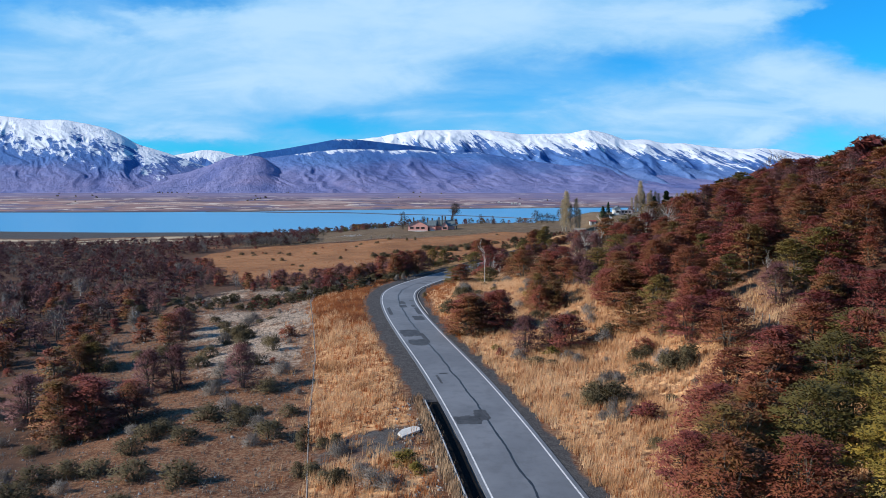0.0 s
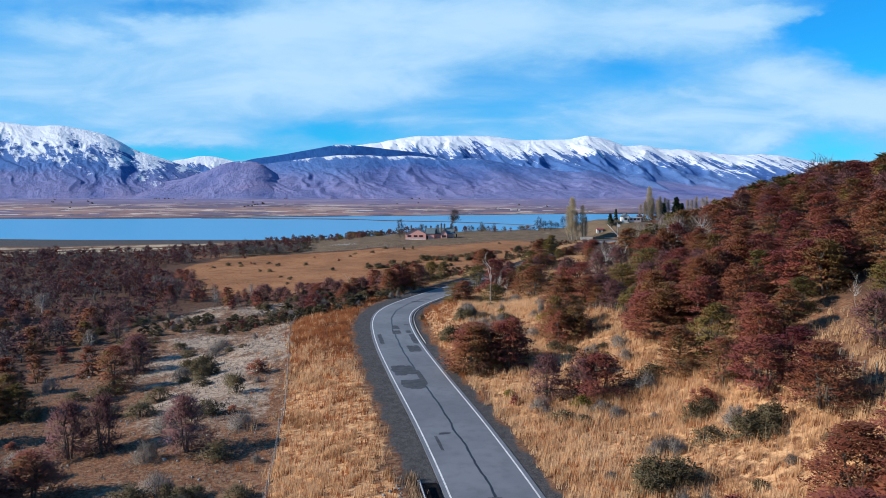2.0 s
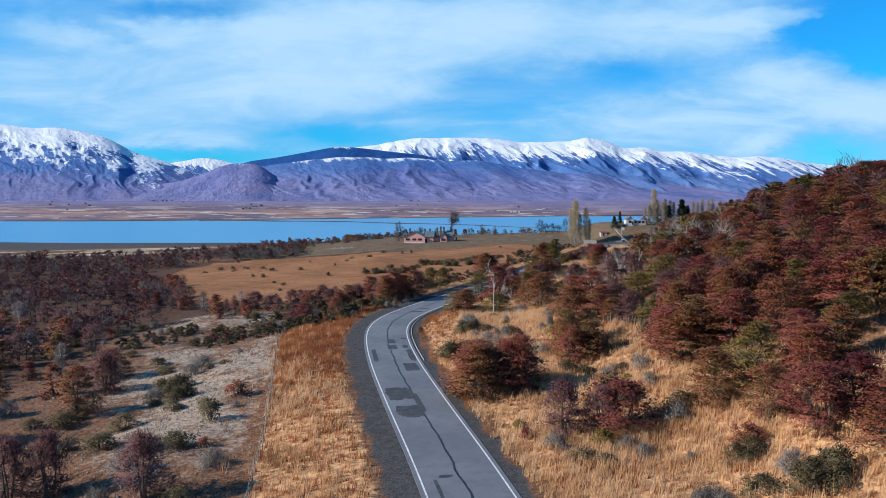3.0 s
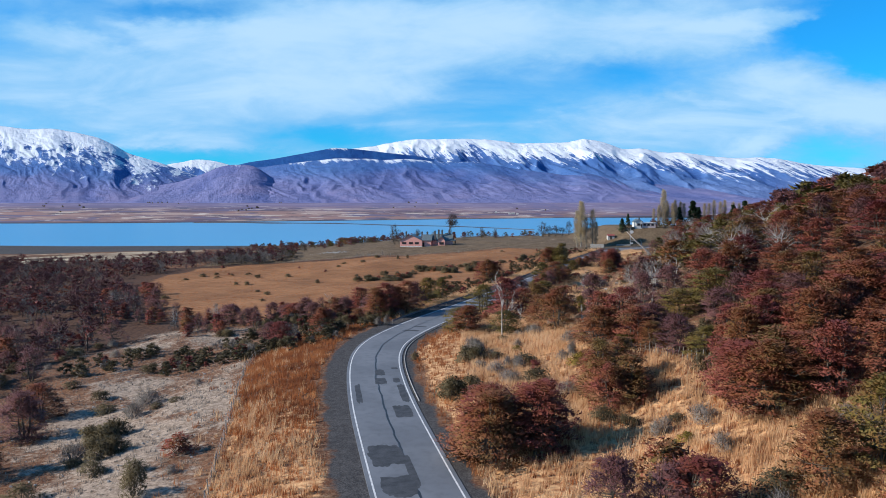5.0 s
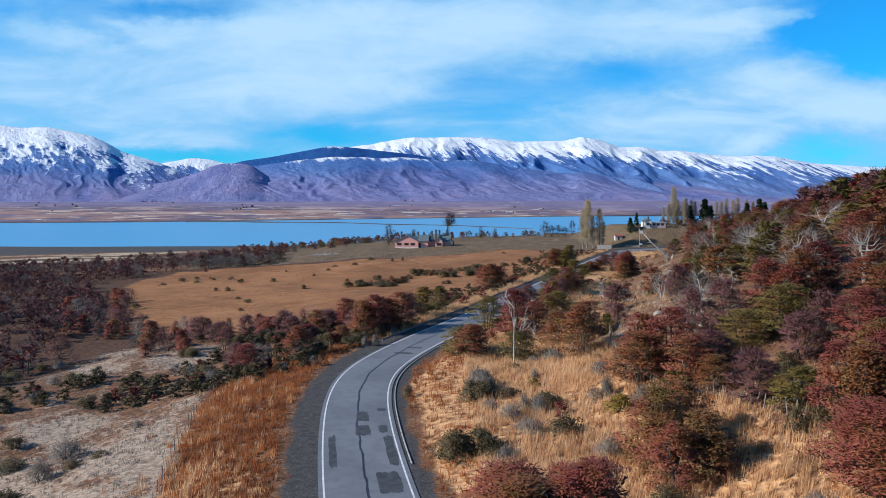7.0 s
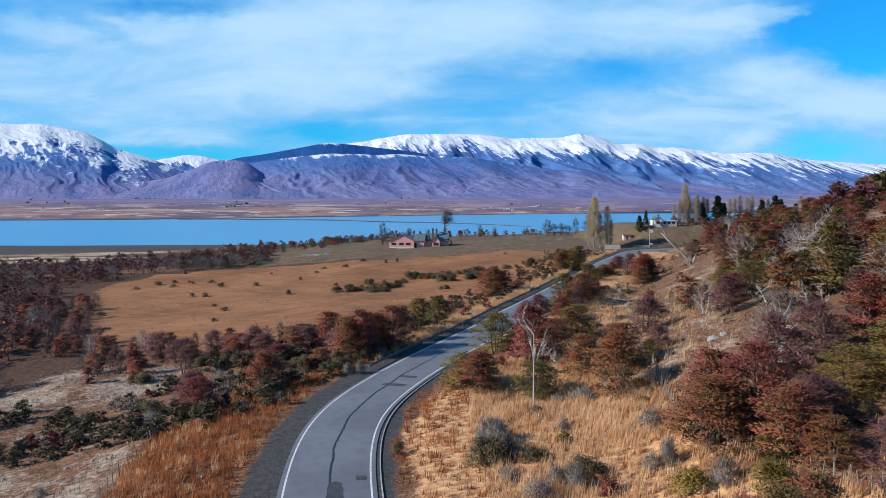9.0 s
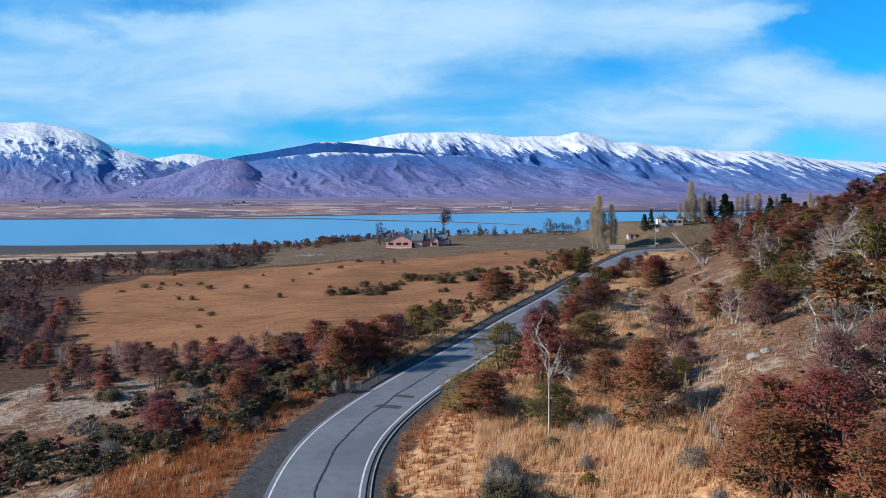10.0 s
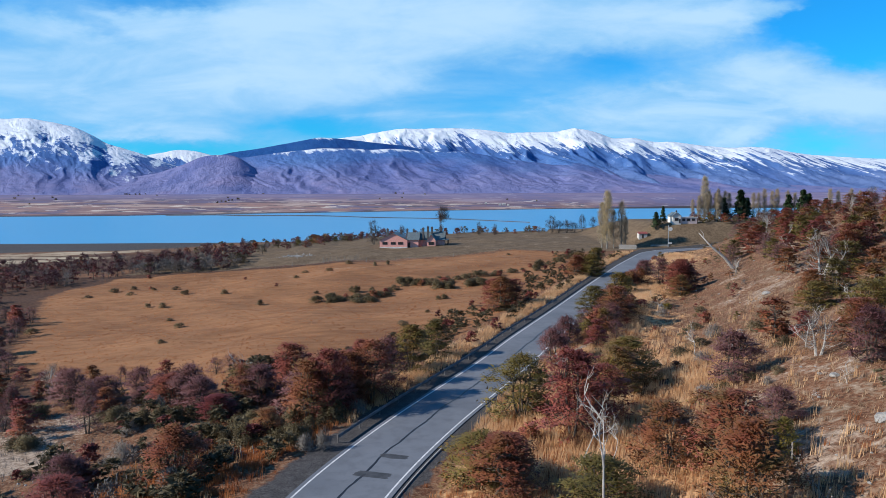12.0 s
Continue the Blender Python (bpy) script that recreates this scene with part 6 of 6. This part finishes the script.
def build_stones():
    first = part("boulder", make_stone(1), STONE)
    tagged(first, "rounded grey boulder half sunk in the grass", "boulder", group="boulders")
    first.matrix_basis = put_on(-27.1, 166.4, 0.4, (1.6, 1.3, 1.4), -0.1)
    rnd = random.Random(5)
    for x, y, s in ((-25.6, 165.6, 1.2), (29.4, 166, 1.3), (31, 166.8, 1.0), (26.5, 190, 1.2), (36, 205, 1.4), (40, 212, 1.0), (44, 190, 1.3), (33, 178, 0.9), (-22, 150, 0.7), (-36, 140, 0.8),
                    (27, 158, 0.8), (52, 230, 1.3)):
        ob = first.copy()
        scene.collection.objects.link(ob)
        ob.matrix_basis = put_on(x, y, rnd.uniform(0, 6), (s, s * rnd.uniform(0.7, 1.1), s * rnd.uniform(0.7, 1.0)), -0.1 * s)
    # loose small stones on the bare ground, too many to count
    rs = np.random.RandomState(8)
    bm = make_stone(3, detail=1)
    base = np.array([v.co[:] for v in bm.verts])
    tris = np.array([[v.index for v in f.verts] for f in bm.faces])
    bm.free()
    spots = [(rs.uniform(-60, -17), rs.uniform(50, 185)) for i in range(900)] + [(rs.uniform(22, 75), rs.uniform(140, 300)) for i in range(260)]
    spots += [(float(road_x(q)) - rs.uniform(6.2, 10), q) for q in rs.uniform(50, 76, 120)]
    spots += [(rs.normal(-52, 5), rs.normal(398, 2.5)) for i in range(90)]
    verts, faces = [], []
    for i, (x, y) in enumerate(spots):
        if -9 < off1(x, y) < 12 and i < 1160:
            continue
        s = rs.uniform(0.08, 0.3) * (1.6 if rs.rand() < 0.1 else 1) * (3 if y > 380 else 1)
        verts.append(base * s * rs.uniform(0.7, 1.3, 3) + np.array([x, y, float(land(x, y)) + 0.15 * s]))
        faces.append(tris + len(base) * (len(verts) - 1))
    tagged(sheet("loose_stones", np.concatenate(verts), np.concatenate(faces), STONE), "small grey stones strewn over bare dry ground", "stones", kind="stuff")


build_stones()


def build_slab():
    """A broken pale slab lying by the shoulder."""
    bm = bmesh.new()
    outline = [(-1.15, -0.45), (0.9, -0.5), (1.2, -0.05), (0.8, 0.42), (-0.5, 0.55), (-1.2, 0.25)]
    low = [bm.verts.new((x, y, 0.0)) for x, y in outline]
    top = [bm.verts.new((x * 0.97, y * 0.97, 0.22)) for x, y in outline]
    bm.faces.new(top)
    bm.faces.new(list(reversed(low)))
    for i in range(len(outline)):
        j = (i + 1) % len(outline)
        bm.faces.new((low[i], low[j], top[j], top[i]))
    bmesh.ops.bevel(bm, geom=list(bm.edges), offset=0.03, segments=1, affect="EDGES")
    ob = part("concrete_slab", bm, SLAB)
    ob.matrix_basis = Matrix.LocRotScale((-3.2, 66.5, float(land(-3.2, 66.5)) + 0.12), Euler((0.28, -0.12, 0.65)), None)
    tagged(ob, "broken white concrete slab lying on the gravel shoulder", "slab")


SLAB = speckled("white_concrete", (0.41, 0.4018, 0.3772), (0.5904, 0.5822, 0.5576), 1.6, 0.9, bump=0.4, size=0.02)
build_slab()


# ---- houses ----
def gable(bm, x0, x1, y0, y1, eave, ridge, along="y", over=0.4, thick=0.14):
    """Two roof planes with thickness over a block."""
    def slab(a, b, c, d):
        vs = [bm.verts.new(p) for p in (a, b, c, d)] + [bm.verts.new((p[0], p[1], p[2] - thick)) for p in (a, b, c, d)]
        for q in ((0, 1, 2, 3), (7, 6, 5, 4), (0, 4, 5, 1), (1, 5, 6, 2), (2, 6, 7, 3), (3, 7, 4, 0)):
            bm.faces.new([vs[k] for k in q])

    if along == "y":
        m, drop = (x0 + x1) / 2, over * (ridge - eave) / ((x1 - x0) / 2)
        slab((x0 - over, y0 - over, eave - drop + thick), (m, y0 - over, ridge + thick), (m, y1 + over, ridge + thick), (x0 - over, y1 + over, eave - drop + thick))
        slab((m, y0 - over, ridge + thick), (x1 + over, y0 - over, eave - drop + thick), (x1 + over, y1 + over, eave - drop + thick), (m, y1 + over, ridge + thick))
    else:
        m, drop = (y0 + y1) / 2, over * (ridge - eave) / ((y1 - y0) / 2)
        slab((x0 - over, y0 - over, eave - drop + thick), (x1 + over, y0 - over, eave - drop + thick), (x1 + over, m, ridge + thick), (x0 - over, m, ridge + thick))
        slab((x0 - over, m, ridge + thick), (x1 + over, m, ridge + thick), (x1 + over, y1 + over, eave - drop + thick), (x0 - over, y1 + over, eave - drop + thick))


def block(bm, x0, x1, y0, y1, z0, eave, ridge=None, along="y"):
    """Walls of a block, with gable ends where a ridge is given."""
    box(bm, x0, x1, y0, y1, z0, eave)
    if ridge:
        if along == "y":
            m, ends = (x0 + x1) / 2, [[(x0, y, eave), (x1, y, eave), ((x0 + x1) / 2, y, ridge)] for y in (y0, y1)]
        else:
            m, ends = 0, [[(x, y0, eave), (x, y1, eave), (x, (y0 + y1) / 2, ridge)] for x in (x0, x1)]
        a = [bm.verts.new(p) for p in ends[0]]
        b = [bm.verts.new(p) for p in ends[1]]
        bm.faces.new(a)
        bm.faces.new(list(reversed(b)))
        bm.faces.new((a[0], a[2], b[2], b[0]))
        bm.faces.new((a[2], a[1], b[1], b[2]))


def add_window(parent, x0, x1, z0, z1, y, bars=2):
    """A front window: frame, pane and bars, set into the wall's face."""
    bm = bmesh.new()
    box(bm, x0 - 0.1, x1 + 0.1, y - 0.08, y + 0.02, z0 - 0.1, z0)
    box(bm, x0 - 0.1, x1 + 0.1, y - 0.08, y + 0.02, z1, z1 + 0.1)
    box(bm, x0 - 0.1, x0, y - 0.08, y + 0.02, z0, z1)
    box(bm, x1, x1 + 0.1, y - 0.08, y + 0.02, z0, z1)
    for i in range(1, bars):
        c = x0 + (x1 - x0) * i / bars
        box(bm, c - 0.04, c + 0.04, y - 0.06, y + 0.01, z0, z1)
    win = part("window", bm, DARKWOOD, parent)
    bm = bmesh.new()
    box(bm, x0, x1, y - 0.03, y - 0.005, z0, z1)
    part("pane", bm, GLASS, win)


def add_chimney(parent, x, y, z0, z1, w=0.8):
    bm = bmesh.new()
    box(bm, x - w / 2, x + w / 2, y - w / 2, y + w / 2, z0, z1, bevel=0.03)
    box(bm, x - w / 2 - 0.1, x + w / 2 + 0.1, y - w / 2 - 0.1, y + w / 2 + 0.1, z1 - 0.35, z1 - 0.1)
    box(bm, x - w / 5, x + w / 5, y - w / 5, y + w / 5, z1 - 0.1, z1 + 0.35)
    part("chimney", bm, CHIMNEY_STONE, parent, "dark stone chimney")


CHIMNEY_STONE = speckled("chimney_stone", (0.0574, 0.0533, 0.0533), (0.1148, 0.1066, 0.1025), 2.0, 0.9, bump=0.4)


def build_farmhouse():
    """The long brick house in the field."""
    house = tagged(new("farmhouse"), "long pink brick farmhouse with grey-green metal roofs and many chimneys", "house")
    house.location = (-20.0, 411.0, float(land(-8, 415)) - 0.15)
    walls = bmesh.new()
    block(walls, 0, 11.2, 0, 15, -0.8, 3.3, 6.0, "y")
    part("wall", walls, BRICK, house)
    walls = bmesh.new()
    block(walls, 11.2, 15.6, 1.4, 13, -0.8, 3.3, 5.9, "x")
    part("wall", walls, BRICK, house)
    walls = bmesh.new()
    block(walls, 19.2, 22.6, 1.0, 12, -0.8, 3.2, 5.4, "y")
    part("wall", walls, BRICK, house)
    walls = bmesh.new()
    block(walls, 15.6, 26.0, 5.0, 14, -0.8, 3.2, 6.1, "x")
    part("wall", walls, BRICK, house)
    for args in ((0, 11.2, 0, 15, 3.3, 6.0, "y"), (11.2, 15.6, 1.4, 13, 3.3, 5.9, "x"), (19.2, 22.6, 1.0, 12, 3.2, 5.4, "y"), (15.6, 26.0, 5.0, 14, 3.2, 6.1, "x")):
        bm = bmesh.new()
        gable(bm, *args)
        part("roof", bm, ROOFING, house, "grey-green metal roof")
    bm = bmesh.new()
    box(bm, -0.06, 11.26, -0.06, 0.2, -0.8, 0.45)
    part("plinth", bm, WHITEWASH, house, "whitewashed plinth")
    bm = bmesh.new()
    box(bm, 11.3, 15.66, 1.3, 1.5, -0.8, 0.45)
    part("plinth", bm, WHITEWASH, house, "whitewashed plinth")
    for x0, x1 in ((1.2, 3.0), (4.6, 6.4), (7.6, 9.4)):
        add_window(house, x0, x1, 1.5, 2.35, 0.0, 3)
    add_window(house, 19.9, 21.9, 1.3, 2.3, 1.0, 3)
    bm = bmesh.new()
    box(bm, 11.25, 12.25, 1.28, 1.42, -0.2, 2.2, bevel=0.02)
    door = part("door", bm, DARKWOOD, house, "dark timber door")
    bm = bmesh.new()
    box(bm, 12.08, 12.16, 1.2, 1.28, 0.9, 1.05, bevel=0.01)
    part("handle", bm, STEEL, door)
    for x, y, z in ((2.2, 9, 7.4), (7.6, 11, 7.0), (10.4, 9, 7.3), (17.4, 4.6, 7.9), (19.4, 3.6, 8.6), (20.8, 8, 8.2), (24.4, 9.5, 8.2), (13.2, 8, 7.2)):
        add_chimney(house, x, y, 3.0, z)
    bm = bmesh.new()
    box(bm, 26.0, 27.6, 4.6, 13.6, 2.9, 3.05)
    part("porch_roof", bm, ROOFING, house)
    for y in (4.9, 9.0, 13.2):
        bm = bmesh.new()
        box(bm, 27.3, 27.5, y, y + 0.2, -0.8, 2.9, bevel=0.02)
        part("porch_post", bm, DARKWOOD, house)
    house.rotation_euler = (0, 0, radians(-4))


def build_hill_house():
    house = tagged(new("white_house"), "small white and pink house with a dark roof on the knoll", "house")
    z = float(land(100, 402))
    house.location = (95.4, 399.0, z)
    house.scale = (0.8, 0.8, 0.8)
    bm = bmesh.new()
    block(bm, 0, 4.2, 0, 7, -1.5, 3.4, 5.0, "y")
    part("wall", bm, WHITEWASH, house)
    bm = bmesh.new()
    block(bm, 4.2, 12.5, 0.8, 6.5, -1.5, 2.5)
    part("wall", bm, PALE_PINK, house, "pale pink wall")
    bm = bmesh.new()
    gable(bm, 0, 4.2, 0, 7, 3.4, 5.0)
    part("roof", bm, ROOFING, house)
    bm = bmesh.new()
    box(bm, 4.1, 12.8, 0.5, 6.8, 2.5, 2.75, bevel=0.03)
    part("roof", bm, WHITEWASH, house)
    add_window(house, 1.2, 2.9, 1.0, 2.2, 0.0)
    for x in (5.2, 7.6, 10.0):
        add_window(house, x, x + 1.3, 0.9, 1.9, 0.8)
    bm = bmesh.new()
    box(bm, 3.3, 4.0, -0.04, 0.06, -0.3, 1.9)
    part("door", bm, DARKWOOD, house)
    add_chimney(house, 3.4, 4.5, 3.4, 5.8, 0.6)
    shed = tagged(new("farm_shed"), "small grey shed with a red roof near the poplars", "shed")
    shed.location = (81.0, 394.5, float(land(82, 396)))
    shed.scale = (0.7, 0.7, 0.7)
    bm = bmesh.new()
    block(bm, 0, 4.5, 0, 4, -1.2, 2.1, 3.0, "x")
    part("wall", bm, CONCRETE, shed)
    bm = bmesh.new()
    gable(bm, 0, 4.5, 0, 4, 2.1, 3.0, "x", 0.3)
    part("roof", bm, RED_PAINT, shed, "red sheet roof")
    bm = bmesh.new()
    box(bm, 1.6, 2.6, -0.05, 0.05, -0.4, 1.7)
    part("door", bm, DARKWOOD, shed)


PALE_PINK = speckled("pale_pink_render", (0.451, 0.3444, 0.328), (0.5576, 0.451, 0.4264), 1.4, 0.9)
build_farmhouse()
build_hill_house()


def build_low_wall(x0, y0, x1, y1, tall, label):
    """A low dry wall, built stone by stone."""
    wall = tagged(new("stone_wall"), label, "wall", group="gate walls")
    way = Vector((x1 - x0, y1 - y0, 0))
    length = way.length
    way.normalize()
    ang = math.atan2(way.y, way.x)
    bm = bmesh.new()
    box(bm, -0.3, 0.3, -0.24, 0.24, -0.16, 0.16, bevel=0.05)
    first = part("stone", bm, STONE, wall)
    n, rows_up = int(length / 0.62), max(2, int(tall / 0.34))
    rnd = random.Random(int(x0))
    for r in range(rows_up):
        for i in range(n):
            ob = first
            if r or i:
                ob = first.copy()
                scene.collection.objects.link(ob)
            p = Vector((x0, y0, 0)) + way * ((i + 0.5 + 0.5 * (r % 2)) * 0.62)
            ob.matrix_basis = Matrix.LocRotScale((p.x, p.y, float(land(p.x, p.y)) + 0.1 + 0.33 * r), Euler((0, 0, ang + rnd.gauss(0, 0.04))), (1, 1, rnd.uniform(0.95, 1.05)))


build_low_wall(69.5, 381.0, 75.5, 379.0, 1.9, "low pale stone wall below the poplars")
build_low_wall(83.0, 387.0, 90.0, 386.4, 1.0, "low grey stone wall beside the farm track")


def build_sign():
    """A tall post with a round sign by the bend."""
    x, y = 89.5, 386.0
    post = tagged(new("road_sign"), "tall grey post with a round pale sign", "sign")
    post.location = (x, y, float(land(x, y)))
    v, f = [], []
    tube(v, f, [Vector((0, 0, -0.4)), Vector((0, 0, 8.2))], [0.14, 0.11], 8)
    sheet("pole", v, f, STEEL, post)
    bm = bmesh.new()
    bmesh.ops.create_cone(bm, cap_ends=True, segments=24, radius1=0.75, radius2=0.75, depth=0.06, matrix=Matrix.Translation((0.7, -0.2, 6.6)) @ Matrix.Rotation(radians(90), 4, "X"))
    part("disc", bm, WHITEWASH, post)
    bm = bmesh.new()
    box(bm, 0.05, 1.3, -0.2, -0.12, 1.0, 1.6, bevel=0.02)
    part("plate", bm, WHITEWASH, post)


build_sign()


# ---- tall trees by the farm ----
def make_poplar(label, seed, h, rad, leaves, sprays=150, per=20):
    rnd = random.Random(seed)
    tree = tagged(new("poplar"), label, "tree", group="poplars by the farm")
    verts, faces, pts = [], [], []
    tube(verts, faces, [Vector((0, 0, -0.5)), Vector((0.1, 0, h * 0.5)), Vector((0, 0.1, h * 0.97))], [0.016 * h, 0.01 * h, 0.002 * h], 6)
    for i in range(sprays):
        z = h * (0.1 + 0.88 * rnd.random() ** 0.8)
        k = math.sin(min(1, (z / h) * 1.05) * 3.0) ** 0.6 if z < h * 0.98 else 0.1
        w = rnd.uniform(0, 6.28)
        r = rad * k * rnd.uniform(0.3, 1.0)
        p = Vector((math.cos(w) * r, math.sin(w) * r, z))
        pts.append(p)
        if i % 3 == 0:
            tube(verts, faces, [Vector((0, 0, z - r * 2.2 if z > r * 2.3 else 0.3)), p], [0.05, 0.012], 3)
    sheet("trunk", [tuple(v) for v in verts], faces, GREY_BARK, tree)
    v, f = twig_cloud(seed, [(0, 0, p.z - 2) for p in pts], [tuple(p) for p in pts], per, 0.9, 0.035)
    d = v.reshape(-1, 3, 3)
    d[:, 2, 2] = d[:, 0, 2] + np.abs(d[:, 2, 2] - d[:, 0, 2]) + 0.5
    sheet("crown", d.reshape(-1, 3), f, leaves, tree)
    return tree


GREY_BARK = speckled("grey_bark", (0.1804, 0.164, 0.1394), (0.2952, 0.2706, 0.2378), 2.0, bump=0.4)
POPLAR_TWIGS = leafy("poplar_twigs", [(0.2, (0.205, 0.164, 0.1148)), (0.5, (0.2952, 0.2378, 0.164)), (0.9, (0.41, 0.3034, 0.164))], 0.2)


def build_poplars():
    big = make_poplar("tall golden-tipped poplar with a narrow crown", 1, 21.0, 2.1, POPLAR, 220, 24)
    thin = make_poplar("slender bare grey poplar with upright twigs", 2, 16.0, 1.5, POPLAR_TWIGS, 120, 16)
    spots = [(big, 66.0, 384.5, 1.0), (big, 64.6, 386.5, 0.8), (thin, 68.4, 384, 0.85), (thin, 71.4, 384.5, 1.05), (thin, 73.4, 386.5, 0.7),
             (big, 113.0, 412, 0.86), (thin, 108.5, 413, 0.55), (thin, 110.6, 411, 0.65), (thin, 115.5, 414, 0.75), (thin, 117.5, 412, 0.7), (thin, 119.8, 415, 0.8), (thin, 122.0, 413, 0.75), (thin, 124.5, 415, 0.7), (thin, 109.6, 409, 0.6), (thin, 112, 408.5, 0.7), (thin, 114.4, 409.5, 0.66), (thin, 116.6, 408, 0.7), (thin, 118.6, 409, 0.62), (thin, 136, 418, 0.7),
             (thin, 139, 420, 0.7), (thin, 142, 421, 0.8), (thin, 145, 420, 0.75), (thin, 148, 422, 0.8), (thin, 151.5, 420, 0.75), (thin, 155, 421, 0.7),
             (big, 160, 424, 0.6), (thin, 172, 424, 0.8), (thin, 176, 425, 0.75), (thin, 181, 424, 0.8), (thin, 186, 426, 0.75)]
    seen = set()
    for k, (ob, x, y, s) in enumerate(spots):
        m = put_on(x, y, k * 1.3, (s, s, s), 0.1)
        if ob in seen:
            u = ob.scale
            copy_thing(ob, put_on(x, y, k * 1.3, (s / u.x, s / u.y, s / u.z), 0.1))
        else:
            seen.add(ob)
            ob.matrix_basis = m
    KINDS["pine"] = [make_tree("dark_conifer", "dark green conifer behind the farm", 190 + v, 5.0, 1.5, PINE, 120, 24, 0.17, low=0.02, flat=0.35, ragged=0.2, stems=1, cone=True) for v in range(2)]
    for x, y, h, w in ((88.6, 398, 6.0, 5.5), (92, 400, 6.5, 3.6), (120.5, 411, 9, 7), (127.5, 411, 12, 10), (131.5, 414, 9, 8), (150, 416, 10, 8), (155, 414, 12, 9), (159, 417, 10.5, 8.5), (165, 415, 8.5, 7)):
        plant("pine", x, y, h, w)
    # trees along the brow and the shore
    KINDS["shore"] = [make_tree("shore_tree", "dark bare spreading tree by the lake shore", 195 + v, 5.0, 2.3, DARK_TWIG, 70, 20, 0.45, low=0.12, bare=True, stems=2) for v in range(2)]
    KINDS["lone"] = [make_tree("lone_tree", "tall dark tree with a spreading crown by the lake", 198, 5.0, 2.3, DARK_TWIG, 60, 26, 0.42, low=0.58, bare=True, stems=1, ragged=0.9)]
    for x, y, h, w in ((-24, 432, 9.5, 8.5), (-12, 447, 7, 5), (-3, 449, 5, 5), (6, 452, 6, 4), (62, 480, 8, 8.5), (66, 482, 6, 7.5), (70, 481, 6, 7), (74, 483, 5, 7), (78, 482, 8, 5), (84, 484, 5, 5), (33, 476, 5, 4.5), (25, 474, 6, 5)):
        plant("shore", x, y, h, w)
    plant("lone", 9.5, 600, 19, 14)


build_poplars()


# ---- far shore: groves and white buildings ----
build_wood("far_grove", "far dark groves on the flats beyond the lake", ["scrub", "olive"], [3, 1], 34, -1400, 700, 1900, 2700, 3, 4.6,
           lambda x, y, r: (waves(x, y, 160, 9.0) > 0.6 and r.random() < 0.25) or (-1260 < x < -1130 and 2300 < y < 2360) or (-560 < x < -530 and y < 2250), 60, 16, 8, 1.2)


def build_far_buildings():
    rnd = random.Random(4)
    first = None
    for x, y, w in ((193, 2010, 6), (204, 2020, 9), (214, 2005, 5), (160, 2060, 5)):
        barn = tagged(new("far_barn"), "far white farm building beyond the lake", "building", group="far farm buildings")
        bm = bmesh.new()
        block(bm, -w / 2, w / 2, -3, 3, -2, 3, 4.6, "x")
        part("wall", bm, CONCRETE, barn)
        bm = bmesh.new()
        gable(bm, -w / 2, w / 2, -3, 3, 3, 4.6, "x")
        part("roof", bm, CONCRETE, barn)
        barn.location = (x, y, float(land(x, y)))


build_far_buildings()
